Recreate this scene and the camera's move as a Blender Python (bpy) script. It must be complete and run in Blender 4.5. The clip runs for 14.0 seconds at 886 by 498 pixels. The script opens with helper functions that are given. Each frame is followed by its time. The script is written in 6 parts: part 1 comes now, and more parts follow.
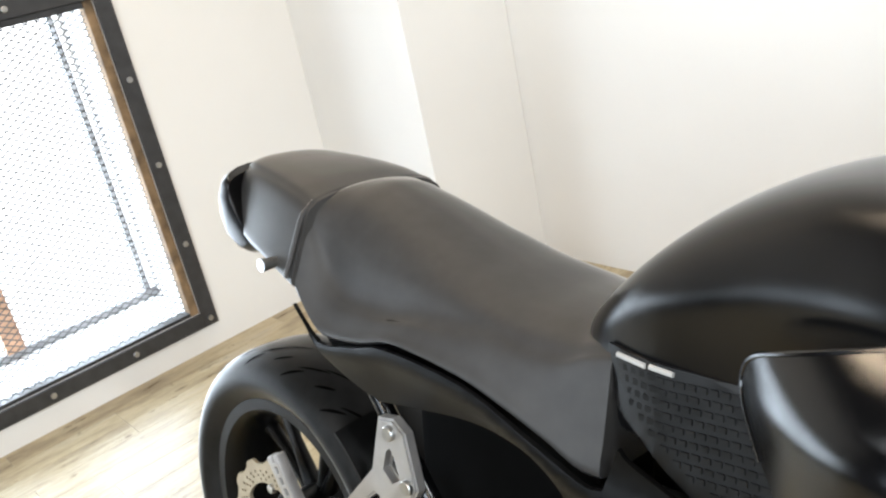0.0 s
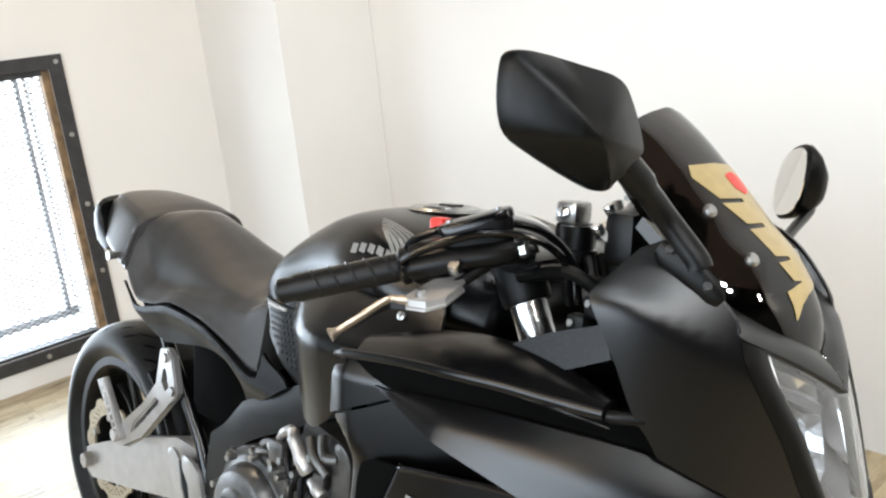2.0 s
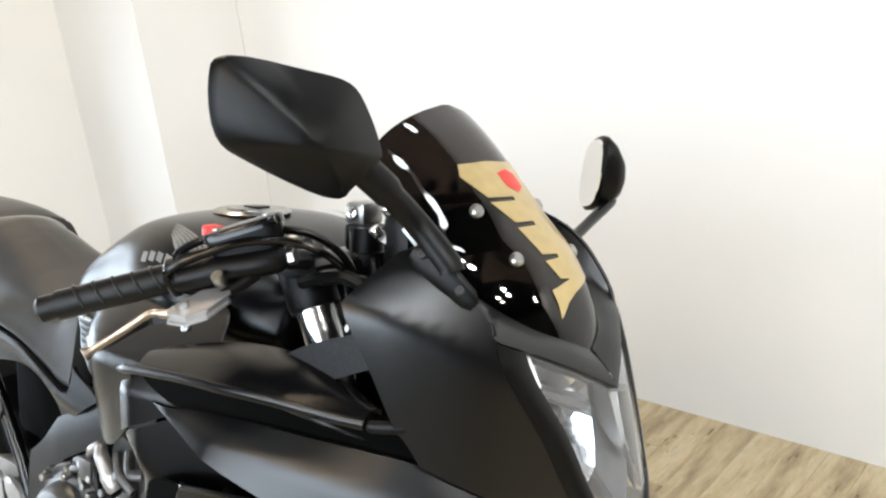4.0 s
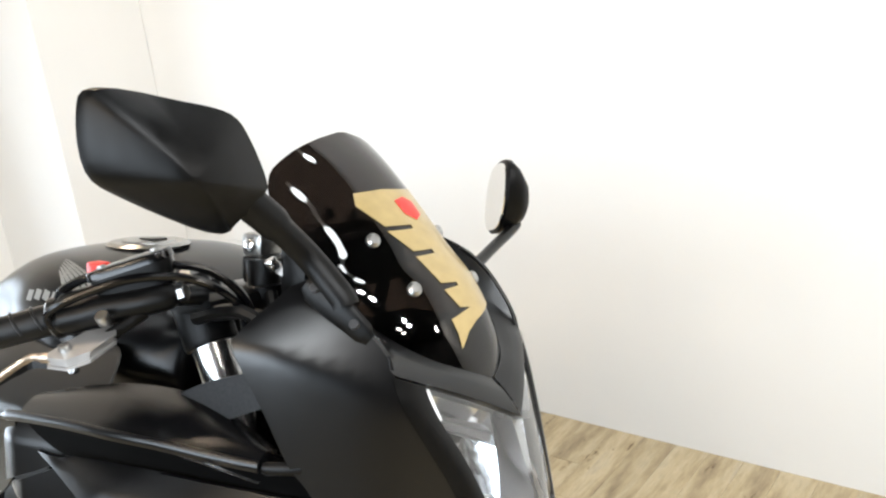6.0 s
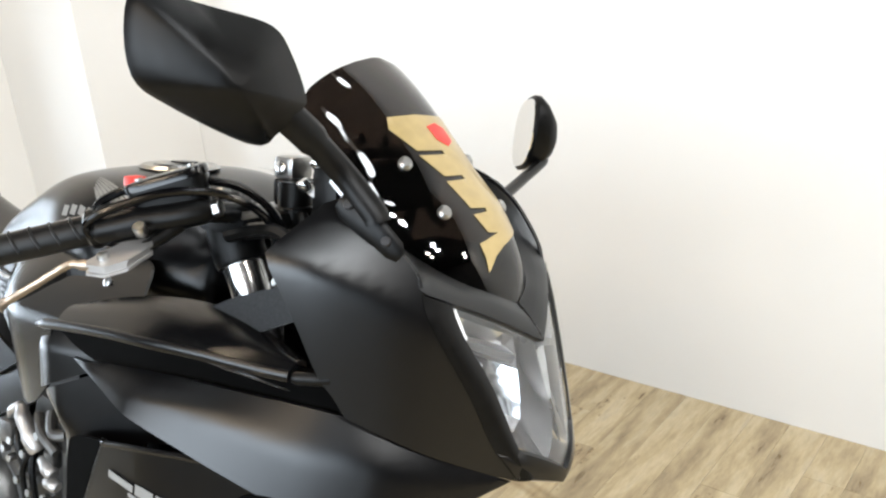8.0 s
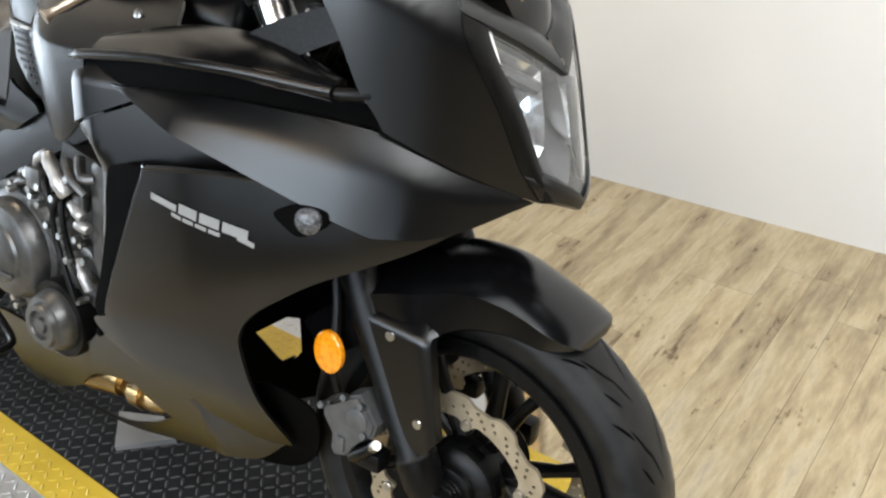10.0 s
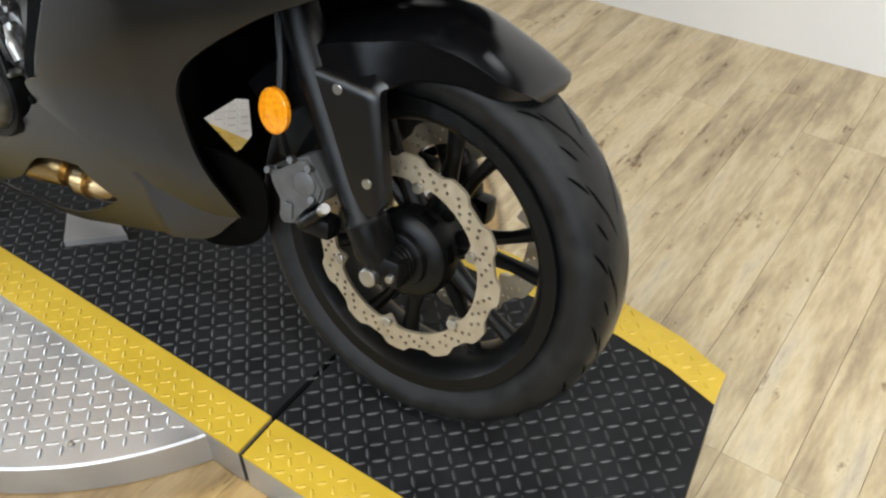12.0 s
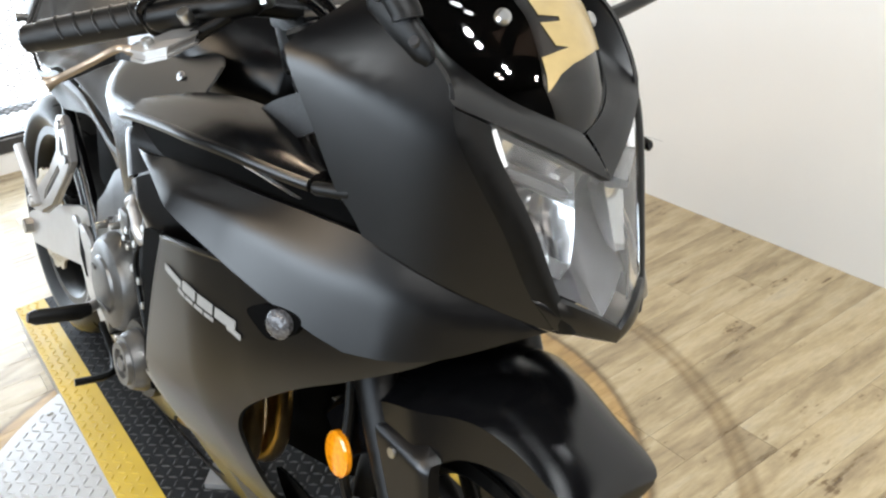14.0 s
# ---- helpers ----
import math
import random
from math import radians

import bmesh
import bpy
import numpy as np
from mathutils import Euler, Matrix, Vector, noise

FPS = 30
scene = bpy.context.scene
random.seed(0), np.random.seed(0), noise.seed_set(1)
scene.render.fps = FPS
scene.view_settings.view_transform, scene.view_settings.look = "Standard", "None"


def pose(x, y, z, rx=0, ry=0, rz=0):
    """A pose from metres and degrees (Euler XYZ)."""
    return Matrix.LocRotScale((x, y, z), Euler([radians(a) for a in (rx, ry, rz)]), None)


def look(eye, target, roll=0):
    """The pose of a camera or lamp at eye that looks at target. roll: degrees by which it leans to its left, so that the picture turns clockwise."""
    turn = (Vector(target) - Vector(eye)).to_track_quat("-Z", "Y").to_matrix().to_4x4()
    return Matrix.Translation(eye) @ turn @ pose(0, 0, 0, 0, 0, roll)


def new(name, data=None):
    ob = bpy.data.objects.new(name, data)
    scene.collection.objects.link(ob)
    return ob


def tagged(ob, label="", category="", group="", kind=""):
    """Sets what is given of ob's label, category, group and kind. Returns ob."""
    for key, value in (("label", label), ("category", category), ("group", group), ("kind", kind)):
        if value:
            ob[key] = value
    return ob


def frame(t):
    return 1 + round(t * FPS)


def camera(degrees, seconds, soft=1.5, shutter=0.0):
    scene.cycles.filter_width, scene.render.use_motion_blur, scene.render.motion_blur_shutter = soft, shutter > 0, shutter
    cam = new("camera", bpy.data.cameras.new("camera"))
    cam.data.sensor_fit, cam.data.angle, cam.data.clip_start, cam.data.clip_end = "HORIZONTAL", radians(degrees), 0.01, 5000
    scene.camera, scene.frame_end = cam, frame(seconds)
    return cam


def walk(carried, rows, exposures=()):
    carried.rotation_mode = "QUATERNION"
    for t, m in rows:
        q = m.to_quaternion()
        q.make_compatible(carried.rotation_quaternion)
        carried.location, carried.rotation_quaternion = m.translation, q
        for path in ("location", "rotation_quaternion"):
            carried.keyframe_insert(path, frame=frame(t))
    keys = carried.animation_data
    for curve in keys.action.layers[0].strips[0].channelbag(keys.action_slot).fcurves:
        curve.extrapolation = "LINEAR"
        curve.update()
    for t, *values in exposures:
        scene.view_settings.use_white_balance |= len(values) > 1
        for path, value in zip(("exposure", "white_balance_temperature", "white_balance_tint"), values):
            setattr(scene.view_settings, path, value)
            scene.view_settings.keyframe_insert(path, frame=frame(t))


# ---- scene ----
cam = camera(54.2, 14.0, 2.3)
PATH = [
    (0, (0.188, -0.986, 1.193), (-1.279, 0.147, 0.441), -12.3),
    (0.5, (0.37, -1.086, 1.24), (-1.179, 0.01, 0.609), -9.2),
    (1, (0.624, -1.06, 1.254), (-0.959, 0.003, 0.651), -6.1),
    (1.5, (0.806, -1.061, 1.241), (-0.752, 0.051, 0.66), -7.5),
    (2, (0.936, -1.133, 1.256), (-0.51, 0.121, 0.676), -6.0),
    (2.5, (1.0, -1.085, 1.261), (-0.424, 0.19, 0.673), -5.8),
    (3, (1.016, -1.029, 1.252), (-0.371, 0.262, 0.613), -5.6),
    (3.5, (1.02, -1.009, 1.247), (-0.335, 0.308, 0.592), -6.1),
    (4, (1.028, -0.998, 1.254), (-0.283, 0.373, 0.618), -6.5),
    (6.5, (1.04, -0.944, 1.256), (-0.143, 0.547, 0.641), -6.4),
    (7, (1.04, -0.928, 1.256), (-0.165, 0.543, 0.637), -5.8),
    (9.5, (1.043, -1.111, 1.167), (-0.058, 0.263, 0.218), -3.6),
    (10, (1.044, -1.107, 1.15), (-0.023, 0.229, 0.111), -3.0),
    (10.5, (1.055, -1.115, 1.116), (0.031, 0.183, -0.009), -2.8),
    (11, (1.063, -1.122, 1.082), (0.087, 0.142, -0.12), -2.8),
    (11.5, (1.076, -1.126, 1.047), (0.137, 0.124, -0.201), -1.7),
    (12, (1.081, -1.127, 1.021), (0.169, 0.098, -0.27), -1.5),
    (12.5, (1.083, -1.122, 1.008), (0.196, 0.099, -0.304), -1.0),
    (13, (1.071, -1.105, 1.073), (0.103, 0.138, -0.159), -3.5),
    (13.5, (1.069, -0.961, 1.127), (-0.237, 0.131, 0.078), -5.1),
    (14, (1.101, -0.817, 1.148), (-0.376, 0.128, 0.185), -6.0),
]
walk(cam, [(t, look(eye, target, roll)) for t, eye, target, roll in PATH], [(0, -0.2), (0.5, -0.38), (1, -0.36), (2, -0.34), (3, -0.29), (7, -0.1), (9.5, -0.28), (12, -0.39), (13, -0.33), (14, -0.17)])


# ---- world and light ----
world = bpy.data.worlds.new("world")
scene.world = world
world.use_nodes = True
sky = world.node_tree.nodes.new("ShaderNodeTexSky")
sky.sky_type, sky.sun_disc = "NISHITA", False
sky.sun_elevation, sky.sun_rotation = radians(40), radians(200)
world.node_tree.links.new(sky.outputs[0], world.node_tree.nodes["Background"].inputs[0])
world.node_tree.nodes["Background"].inputs[1].default_value = 0.1


def area_lamp(name, at, target, sx, sy, watts, colour):
    lamp = bpy.data.lights.new(name, "AREA")
    lamp.shape, lamp.size, lamp.size_y, lamp.energy, lamp.color = "RECTANGLE", sx, sy, watts, colour
    ob = new(name, lamp)
    ob.matrix_world = look(at, target)
    return ob


CEIL = 3.2
COOL, SOFT, WARM = (0.92, 0.965, 1.0), (1.0, 0.93, 0.85), (1.0, 0.80, 0.58)
# twin spotlights: place, what they point at, watts of each head, colour
def down(x, y, watts, tint):
    return ((x, y, CEIL), (x, y + 0.0001, 0), watts, tint)


# downlights at x -1.3, -1.2, 2.0 and 3.3 are unseen, added to brighten the room
LAMPS = [down(0.55, 0.5, 4.5, COOL), down(1.25, -0.65, 4, COOL), down(0.75, -1.7, 2, COOL), down(-1.3, 0.0, 11, WARM), down(-1.2, -1.9, 2, COOL), down(2.0, -1.2, 24, COOL), down(3.3, -0.9, 52, COOL), down(3.6, -1.5, 14, SOFT), down(4.4, 0.5, 32, SOFT),
         ((0.95, -2.7, 2.45), (0.4, -0.4, 0.9), 9, WARM), ((-0.1, -2.7, 2.45), (0.2, -0.4, 0.8), 7, WARM)]
HEAD = 0.16
for place, aim, power, tint in LAMPS:
    pointing = look(place, aim)
    for side in (-HEAD, HEAD):
        bulb = bpy.data.lights.new("spotlight", "AREA")
        bulb.shape, bulb.size, bulb.energy, bulb.color = "DISK", 0.2, power, tint
        head = new("spotlight", bulb)
        head.matrix_world = pointing @ Matrix.Translation((side, 0, -0.085))
# daylight through the low window; the second lamp is added for the fairing's sheen
area_lamp("window_daylight", (-2.72, -1.3, 0.62), (0, -1.3, 0.5), 2.45, 1.0, 105, (0.72, 0.86, 1.0))
area_lamp("fairing_sheen_light", (0.7, -2.76, 1.41), (0.7, 0, 1.41), 3.16, 0.96, 118, (0.78, 0.89, 1.0))
# ---- materials ----
def mat(name, base, rough=0.5, metal=0.0, noise_scale=0.0, vary=0.15, bump=0.0, bump_scale=0.0, rough_vary=0.0, coat=0.0, spec=0.5):
    m = bpy.data.materials.new(name)
    m.use_nodes = True
    nt = m.node_tree
    b = nt.nodes["Principled BSDF"]
    b.inputs["Base Color"].default_value = (*base, 1)
    b.inputs["Roughness"].default_value = rough
    b.inputs["Metallic"].default_value = metal
    b.inputs["Coat Weight"].default_value = coat
    b.inputs["Specular IOR Level"].default_value = spec
    if noise_scale or bump:
        tc = nt.nodes.new("ShaderNodeTexCoord")
    if noise_scale:
        n = nt.nodes.new("ShaderNodeTexNoise")
        n.inputs["Scale"].default_value, n.inputs["Detail"].default_value = noise_scale, 6
        nt.links.new(tc.outputs["Object"], n.inputs["Vector"])
        r = nt.nodes.new("ShaderNodeMapRange")
        r.inputs["From Min"].default_value, r.inputs["From Max"].default_value = 0.3, 0.7
        r.inputs["To Min"].default_value, r.inputs["To Max"].default_value = 1 - vary, 1 + vary
        nt.links.new(n.outputs["Fac"], r.inputs["Value"])
        mix = nt.nodes.new("ShaderNodeMix")
        mix.data_type, mix.blend_type = "RGBA", "MULTIPLY"
        mix.inputs["Factor"].default_value = 1
        mix.inputs["A"].default_value = (*base, 1)
        nt.links.new(r.outputs["Result"], mix.inputs["B"])
        nt.links.new(mix.outputs["Result"], b.inputs["Base Color"])
        if rough_vary:
            q = nt.nodes.new("ShaderNodeMapRange")
            q.inputs["From Min"].default_value, q.inputs["From Max"].default_value = 0.3, 0.7
            q.inputs["To Min"].default_value, q.inputs["To Max"].default_value = rough - rough_vary, rough + rough_vary
            nt.links.new(n.outputs["Fac"], q.inputs["Value"])
            nt.links.new(q.outputs["Result"], b.inputs["Roughness"])
    if bump:
        n2 = nt.nodes.new("ShaderNodeTexNoise")
        n2.inputs["Scale"].default_value, n2.inputs["Detail"].default_value = bump_scale, 3
        nt.links.new(tc.outputs["Object"], n2.inputs["Vector"])
        bp = nt.nodes.new("ShaderNodeBump")
        bp.inputs["Strength"].default_value, bp.inputs["Distance"].default_value = bump, 0.001
        nt.links.new(n2.outputs["Fac"], bp.inputs["Height"])
        nt.links.new(bp.outputs["Normal"], b.inputs["Normal"])
    return m


def lacquer(name, base, rough, ior=1.42, noise_scale=60, vary=0.12, rough_vary=0.02, bump=0.0, bump_scale=0.0):
    """Dark paint or plastic: a diffuse ground under a clean, narrow-lobed gloss."""
    m = bpy.data.materials.new(name)
    m.use_nodes = True
    nt = m.node_tree
    nt.nodes.remove(nt.nodes["Principled BSDF"])
    N, Lk = nt.nodes.new, nt.links.new
    tc, n, r, mix = N("ShaderNodeTexCoord"), N("ShaderNodeTexNoise"), N("ShaderNodeMapRange"), N("ShaderNodeMix")
    n.inputs["Scale"].default_value, n.inputs["Detail"].default_value = noise_scale, 6
    Lk(tc.outputs["Object"], n.inputs["Vector"])
    r.inputs["From Min"].default_value, r.inputs["From Max"].default_value = 0.3, 0.7
    r.inputs["To Min"].default_value, r.inputs["To Max"].default_value = 1 - vary, 1 + vary
    Lk(n.outputs["Fac"], r.inputs["Value"])
    mix.data_type, mix.blend_type = "RGBA", "MULTIPLY"
    mix.inputs["Factor"].default_value = 1
    mix.inputs["A"].default_value = (*base, 1)
    Lk(r.outputs["Result"], mix.inputs["B"])
    q = N("ShaderNodeMapRange")
    q.inputs["From Min"].default_value, q.inputs["From Max"].default_value = 0.3, 0.7
    q.inputs["To Min"].default_value, q.inputs["To Max"].default_value = rough - rough_vary, rough + rough_vary
    Lk(n.outputs["Fac"], q.inputs["Value"])
    dif, gls, fres, out = N("ShaderNodeBsdfDiffuse"), N("ShaderNodeBsdfGlossy"), N("ShaderNodeFresnel"), N("ShaderNodeMixShader")
    gls.distribution = "BECKMANN"
    fres.inputs["IOR"].default_value = ior
    Lk(mix.outputs["Result"], dif.inputs["Color"])
    Lk(q.outputs["Result"], gls.inputs["Roughness"])
    if bump:
        n2, bp = N("ShaderNodeTexNoise"), N("ShaderNodeBump")
        n2.inputs["Scale"].default_value, n2.inputs["Detail"].default_value = bump_scale, 3
        Lk(tc.outputs["Object"], n2.inputs["Vector"])
        bp.inputs["Strength"].default_value, bp.inputs["Distance"].default_value = bump, 0.001
        Lk(n2.outputs["Fac"], bp.inputs["Height"])
        for k in (dif, gls, fres):
            Lk(bp.outputs["Normal"], k.inputs["Normal"])
    Lk(fres.outputs[0], out.inputs[0])
    Lk(dif.outputs[0], out.inputs[1])
    Lk(gls.outputs[0], out.inputs[2])
    Lk(out.outputs[0], nt.nodes["Material Output"].inputs["Surface"])
    return m


def glow(name, colour, strength):
    m = bpy.data.materials.new(name)
    m.use_nodes = True
    b = m.node_tree.nodes["Principled BSDF"]
    b.inputs["Base Color"].default_value = (*colour, 1)
    b.inputs["Emission Color"].default_value = (*colour, 1)
    b.inputs["Emission Strength"].default_value = strength
    return m


def glass(name, colour, rough=0.02):
    m = mat(name, colour, rough)
    m.node_tree.nodes["Principled BSDF"].inputs["Transmission Weight"].default_value = 1.0
    return m


M_WALL = mat("wall_paint", (0.80, 0.787, 0.762), 0.6, noise_scale=1.3, vary=0.03, bump=0.15, bump_scale=180)
M_SHOP = mat("dark_shop_wall", (0.02, 0.018, 0.017), 0.8, noise_scale=2, vary=0.1)
M_CEIL = mat("dark_ceiling_paint", (0.03, 0.028, 0.026), 0.9, noise_scale=2, vary=0.03)
M_MATTE = lacquer("matte_black_paint", (0.003, 0.003, 0.0033), 0.36, 1.55, rough_vary=0.004)
M_GLOSS = lacquer("satin_black_paint", (0.0025, 0.0025, 0.0028), 0.24, 1.5, 40)
M_PLASTIC = lacquer("black_plastic", (0.0035, 0.0035, 0.0035), 0.42, 1.3, 90, 0.2, 0.04, 0.08, 700)
# M_DARK: inner black parts, and shade of gaps and hollows put into colour
M_DARK = mat("black_plastic_and_shade", (0.0015, 0.0015, 0.0015), 0.8, noise_scale=40, vary=0.2, spec=0.03)
M_SEAT = lacquer("seat_vinyl", (0.036, 0.035, 0.0342), 0.56, 1.45, 50, 0.1, 0.02, 0.12, 1200)
M_RUBBER = lacquer("tyre_rubber", (0.011, 0.0109, 0.0107), 0.52, 1.3, 30, 0.35, 0.06, 0.15, 400)
M_GRIP = lacquer("grip_rubber", (0.005, 0.005, 0.005), 0.5, 1.35, 60, 0.2, 0.04, 0.15, 800)
M_ALU = mat("silver_painted_aluminium", (0.42, 0.41, 0.4), 0.38, 0.75, noise_scale=35, vary=0.1, bump=0.08, bump_scale=500, rough_vary=0.06)
M_ENGINE = mat("cast_engine_alloy", (0.115, 0.113, 0.11), 0.38, 0.8, noise_scale=45, vary=0.25, bump=0.2, bump_scale=400, rough_vary=0.08)
M_CHROME = mat("chrome", (0.7, 0.7, 0.7), 0.22, 1.0, noise_scale=20, vary=0.05)
M_STEEL = mat("steel_bolt", (0.4, 0.4, 0.39), 0.3, 1.0, noise_scale=80, vary=0.15)
M_DISC = mat("brake_disc_steel", (0.36, 0.305, 0.22), 0.42, 0.6, noise_scale=50, vary=0.12, rough_vary=0.08)
M_BRONZE = mat("heat_stained_exhaust_steel", (0.4, 0.28, 0.13), 0.3, 1.0, noise_scale=14, vary=0.35)
M_LEVER = mat("bronze_anodised_lever", (0.3, 0.25, 0.2), 0.35, 0.9, noise_scale=60, vary=0.12)
M_AMBER = mat("amber_reflector", (0.7, 0.24, 0.006), 0.15, noise_scale=150, vary=0.25, coat=1)
M_GOLD = mat("gold_decal", (0.42, 0.31, 0.13), 0.35, 0.3, noise_scale=60, vary=0.08, coat=0.5)
M_RED = mat("red_plastic", (0.7, 0.03, 0.02), 0.35, noise_scale=80, vary=0.1)
M_BADGE = mat("grey_badge_film", (0.2, 0.2, 0.195), 0.4, noise_scale=80, vary=0.06)
M_WHITE = mat("pale_decal", (0.36, 0.355, 0.34), 0.4, noise_scale=80, vary=0.06)
M_SMOKE = glass("smoked_screen", (0.02, 0.014, 0.011), 0.03)
M_LENS = glass("clear_lens", (0.95, 0.96, 0.97), 0.02)
M_MIRROR = mat("mirror_glass", (0.9, 0.9, 0.9), 0.02, 1.0)
M_YELLOW = mat("yellow_safety_paint", (0.5, 0.335, 0.026), 0.45, noise_scale=9, vary=0.14, bump=0.2, bump_scale=260, rough_vary=0.08)
M_BLACKPLATE = mat("black_painted_plate", (0.011, 0.011, 0.0115), 0.55, spec=0.12, noise_scale=12, vary=0.35, bump=0.2, bump_scale=260, rough_vary=0.1)
M_LUG = mat("worn_plate_lugs", (0.024, 0.024, 0.024), 0.48, 0.1, noise_scale=30, vary=0.6)
M_SILVER = mat("bare_aluminium_plate", (0.45, 0.45, 0.45), 0.42, 0.8, noise_scale=8, vary=0.12, bump=0.15, bump_scale=300, rough_vary=0.1)
M_FRAME = mat("black_steel_frame", (0.03, 0.03, 0.032), 0.45, noise_scale=25, vary=0.3, bump=0.1, bump_scale=300)
M_TIMBER = mat("rough_timber", (0.2, 0.13, 0.07), 0.8, noise_scale=18, vary=0.5, bump=0.5, bump_scale=90)
M_POST = mat("brown_post", (0.5, 0.29, 0.18), 0.7, noise_scale=14, vary=0.25, bump=0.2, bump_scale=90)
M_MESHWIRE = mat("steel_mesh", (0.1, 0.1, 0.1), 0.5, 0.3, noise_scale=60, vary=0.3)
M_SASH = mat("weathered_grey_paint", (0.3, 0.3, 0.31), 0.7, noise_scale=12, vary=0.3)
M_DAY = glow("bright_daylight", (0.95, 0.97, 1.0), 2.5)




def plank_material():
    """Beige wood-look vinyl: grain along y, knots and scuffs, and the round marks that the turning track has worn."""
    m = bpy.data.materials.new("wood_look_vinyl")
    m.use_nodes = True
    nt = m.node_tree
    N, Lk = nt.nodes.new, nt.links.new
    b = nt.nodes["Principled BSDF"]
    geo, info = N("ShaderNodeNewGeometry"), N("ShaderNodeObjectInfo")
    shift = N("ShaderNodeVectorMath")
    shift.operation = "MULTIPLY_ADD"
    comb = N("ShaderNodeCombineXYZ")
    for i, k in enumerate((17.0, 31.0, 5.0)):
        mm = N("ShaderNodeMath")
        mm.operation = "MULTIPLY"
        mm.inputs[1].default_value = k
        Lk(info.outputs["Random"], mm.inputs[0])
        Lk(mm.outputs[0], comb.inputs[i])
    shift.inputs[1].default_value = (1, 0.16, 1)
    Lk(geo.outputs["Position"], shift.inputs[0])
    Lk(comb.outputs[0], shift.inputs[2])

    def noise_of(scale, detail, rough, vec):
        n = N("ShaderNodeTexNoise")
        n.inputs["Scale"].default_value, n.inputs["Detail"].default_value, n.inputs["Roughness"].default_value = scale, detail, rough
        Lk(vec, n.inputs["Vector"])
        return n.outputs["Fac"]

    def ramp(fac, stops):
        r = N("ShaderNodeValToRGB")
        while len(r.color_ramp.elements) < len(stops):
            r.color_ramp.elements.new(0.5)
        for e, (p, c) in zip(r.color_ramp.elements, stops):
            e.position, e.color = p, (*c, 1)
        Lk(fac, r.inputs["Fac"])
        return r.outputs["Color"]

    def mixed(kind, fac, a, c):
        x = N("ShaderNodeMix")
        x.data_type, x.blend_type = "RGBA", kind
        for sock, v in (("Factor", fac), ("A", a), ("B", c)):
            if isinstance(v, (int, float)):
                x.inputs[sock].default_value = v
            elif isinstance(v, tuple):
                x.inputs[sock].default_value = (*v, 1)
            else:
                Lk(v, x.inputs[sock])
        return x.outputs["Result"]

    grain = noise_of(19, 9, 0.66, shift.outputs[0])
    col = ramp(grain, [(0.28, (0.185, 0.135, 0.075)), (0.40, (0.335, 0.262, 0.158)), (0.50, (0.445, 0.356, 0.212)), (0.60, (0.505, 0.422, 0.275)), (0.70, (0.43, 0.37, 0.268)), (0.82, (0.29, 0.235, 0.155))])
    fine = noise_of(120, 4, 0.7, shift.outputs[0])
    col = mixed("MULTIPLY", 0.5, col, ramp(fine, [(0.3, (0.6, 0.58, 0.55)), (0.6, (1.0, 1.0, 1.0))]))
    tone = N("ShaderNodeMapRange")
    tone.inputs["To Min"].default_value, tone.inputs["To Max"].default_value = 0.94, 1.05
    Lk(info.outputs["Random"], tone.inputs["Value"])
    col = mixed("MULTIPLY", 1.0, col, tone.outputs["Result"])
    # knots and dark scratches
    knots = noise_of(9, 5, 0.75, geo.outputs["Position"])
    scr = noise_of(60, 3, 0.6, shift.outputs[0])
    mul = N("ShaderNodeMath")
    mul.operation = "MULTIPLY"
    Lk(knots, mul.inputs[0])
    Lk(scr, mul.inputs[1])
    col = mixed("MULTIPLY", 1.0, col, ramp(mul.outputs[0], [(0.35, (1, 1, 1)), (0.42, (0.36, 0.3, 0.23))]))
    # worn rings
    dist = N("ShaderNodeVectorMath")
    dist.operation = "DISTANCE"
    dist.inputs[1].default_value = (-0.175, -0.42, FLOOR)
    Lk(geo.outputs["Position"], dist.inputs[0])
    wob = N("ShaderNodeMath")
    wob.operation = "MULTIPLY_ADD"
    wob.inputs[1].default_value, wob.inputs[2].default_value = 0.02, -0.01
    Lk(knots, wob.inputs[0])
    rad = N("ShaderNodeMath")
    Lk(dist.outputs["Value"], rad.inputs[0])
    Lk(wob.outputs[0], rad.inputs[1])
    rings = ramp(rad.outputs[0], [(0.0, (1, 1, 1)), (0.63, (0.55, 0.45, 0.32)), (0.655, (1.0, 0.82, 0.52)), (0.688, (0.92, 0.72, 0.45)), (0.698, (0.3, 0.25, 0.18)), (0.712, (1, 1, 1)), (0.845, (1, 1, 1)), (0.858, (0.62, 0.56, 0.48)), (0.872, (0.8, 0.76, 0.7)), (0.885, (0.6, 0.55, 0.48)), (0.9, (1, 1, 1))])
    col = mixed("MULTIPLY", 0.95, col, rings)
    Lk(col, b.inputs["Base Color"])
    rr = N("ShaderNodeMapRange")
    rr.inputs["To Min"].default_value, rr.inputs["To Max"].default_value = 0.2, 0.42
    Lk(grain, rr.inputs["Value"])
    Lk(rr.outputs["Result"], b.inputs["Roughness"])
    bp = N("ShaderNodeBump")
    bp.inputs["Strength"].default_value, bp.inputs["Distance"].default_value = 0.25, 0.001
    Lk(fine, bp.inputs["Height"])
    Lk(bp.outputs["Normal"], b.inputs["Normal"])
    return m


FLOOR = -0.03
M_PLANK = plank_material()
M_GAP = mat("dark_joint", (0.27, 0.21, 0.13), 0.9, noise_scale=30, vary=0.3)
M_CARBON = lacquer("carbon_look_film", (0.008, 0.008, 0.0085), 0.4, 1.4, 300, 0.5)
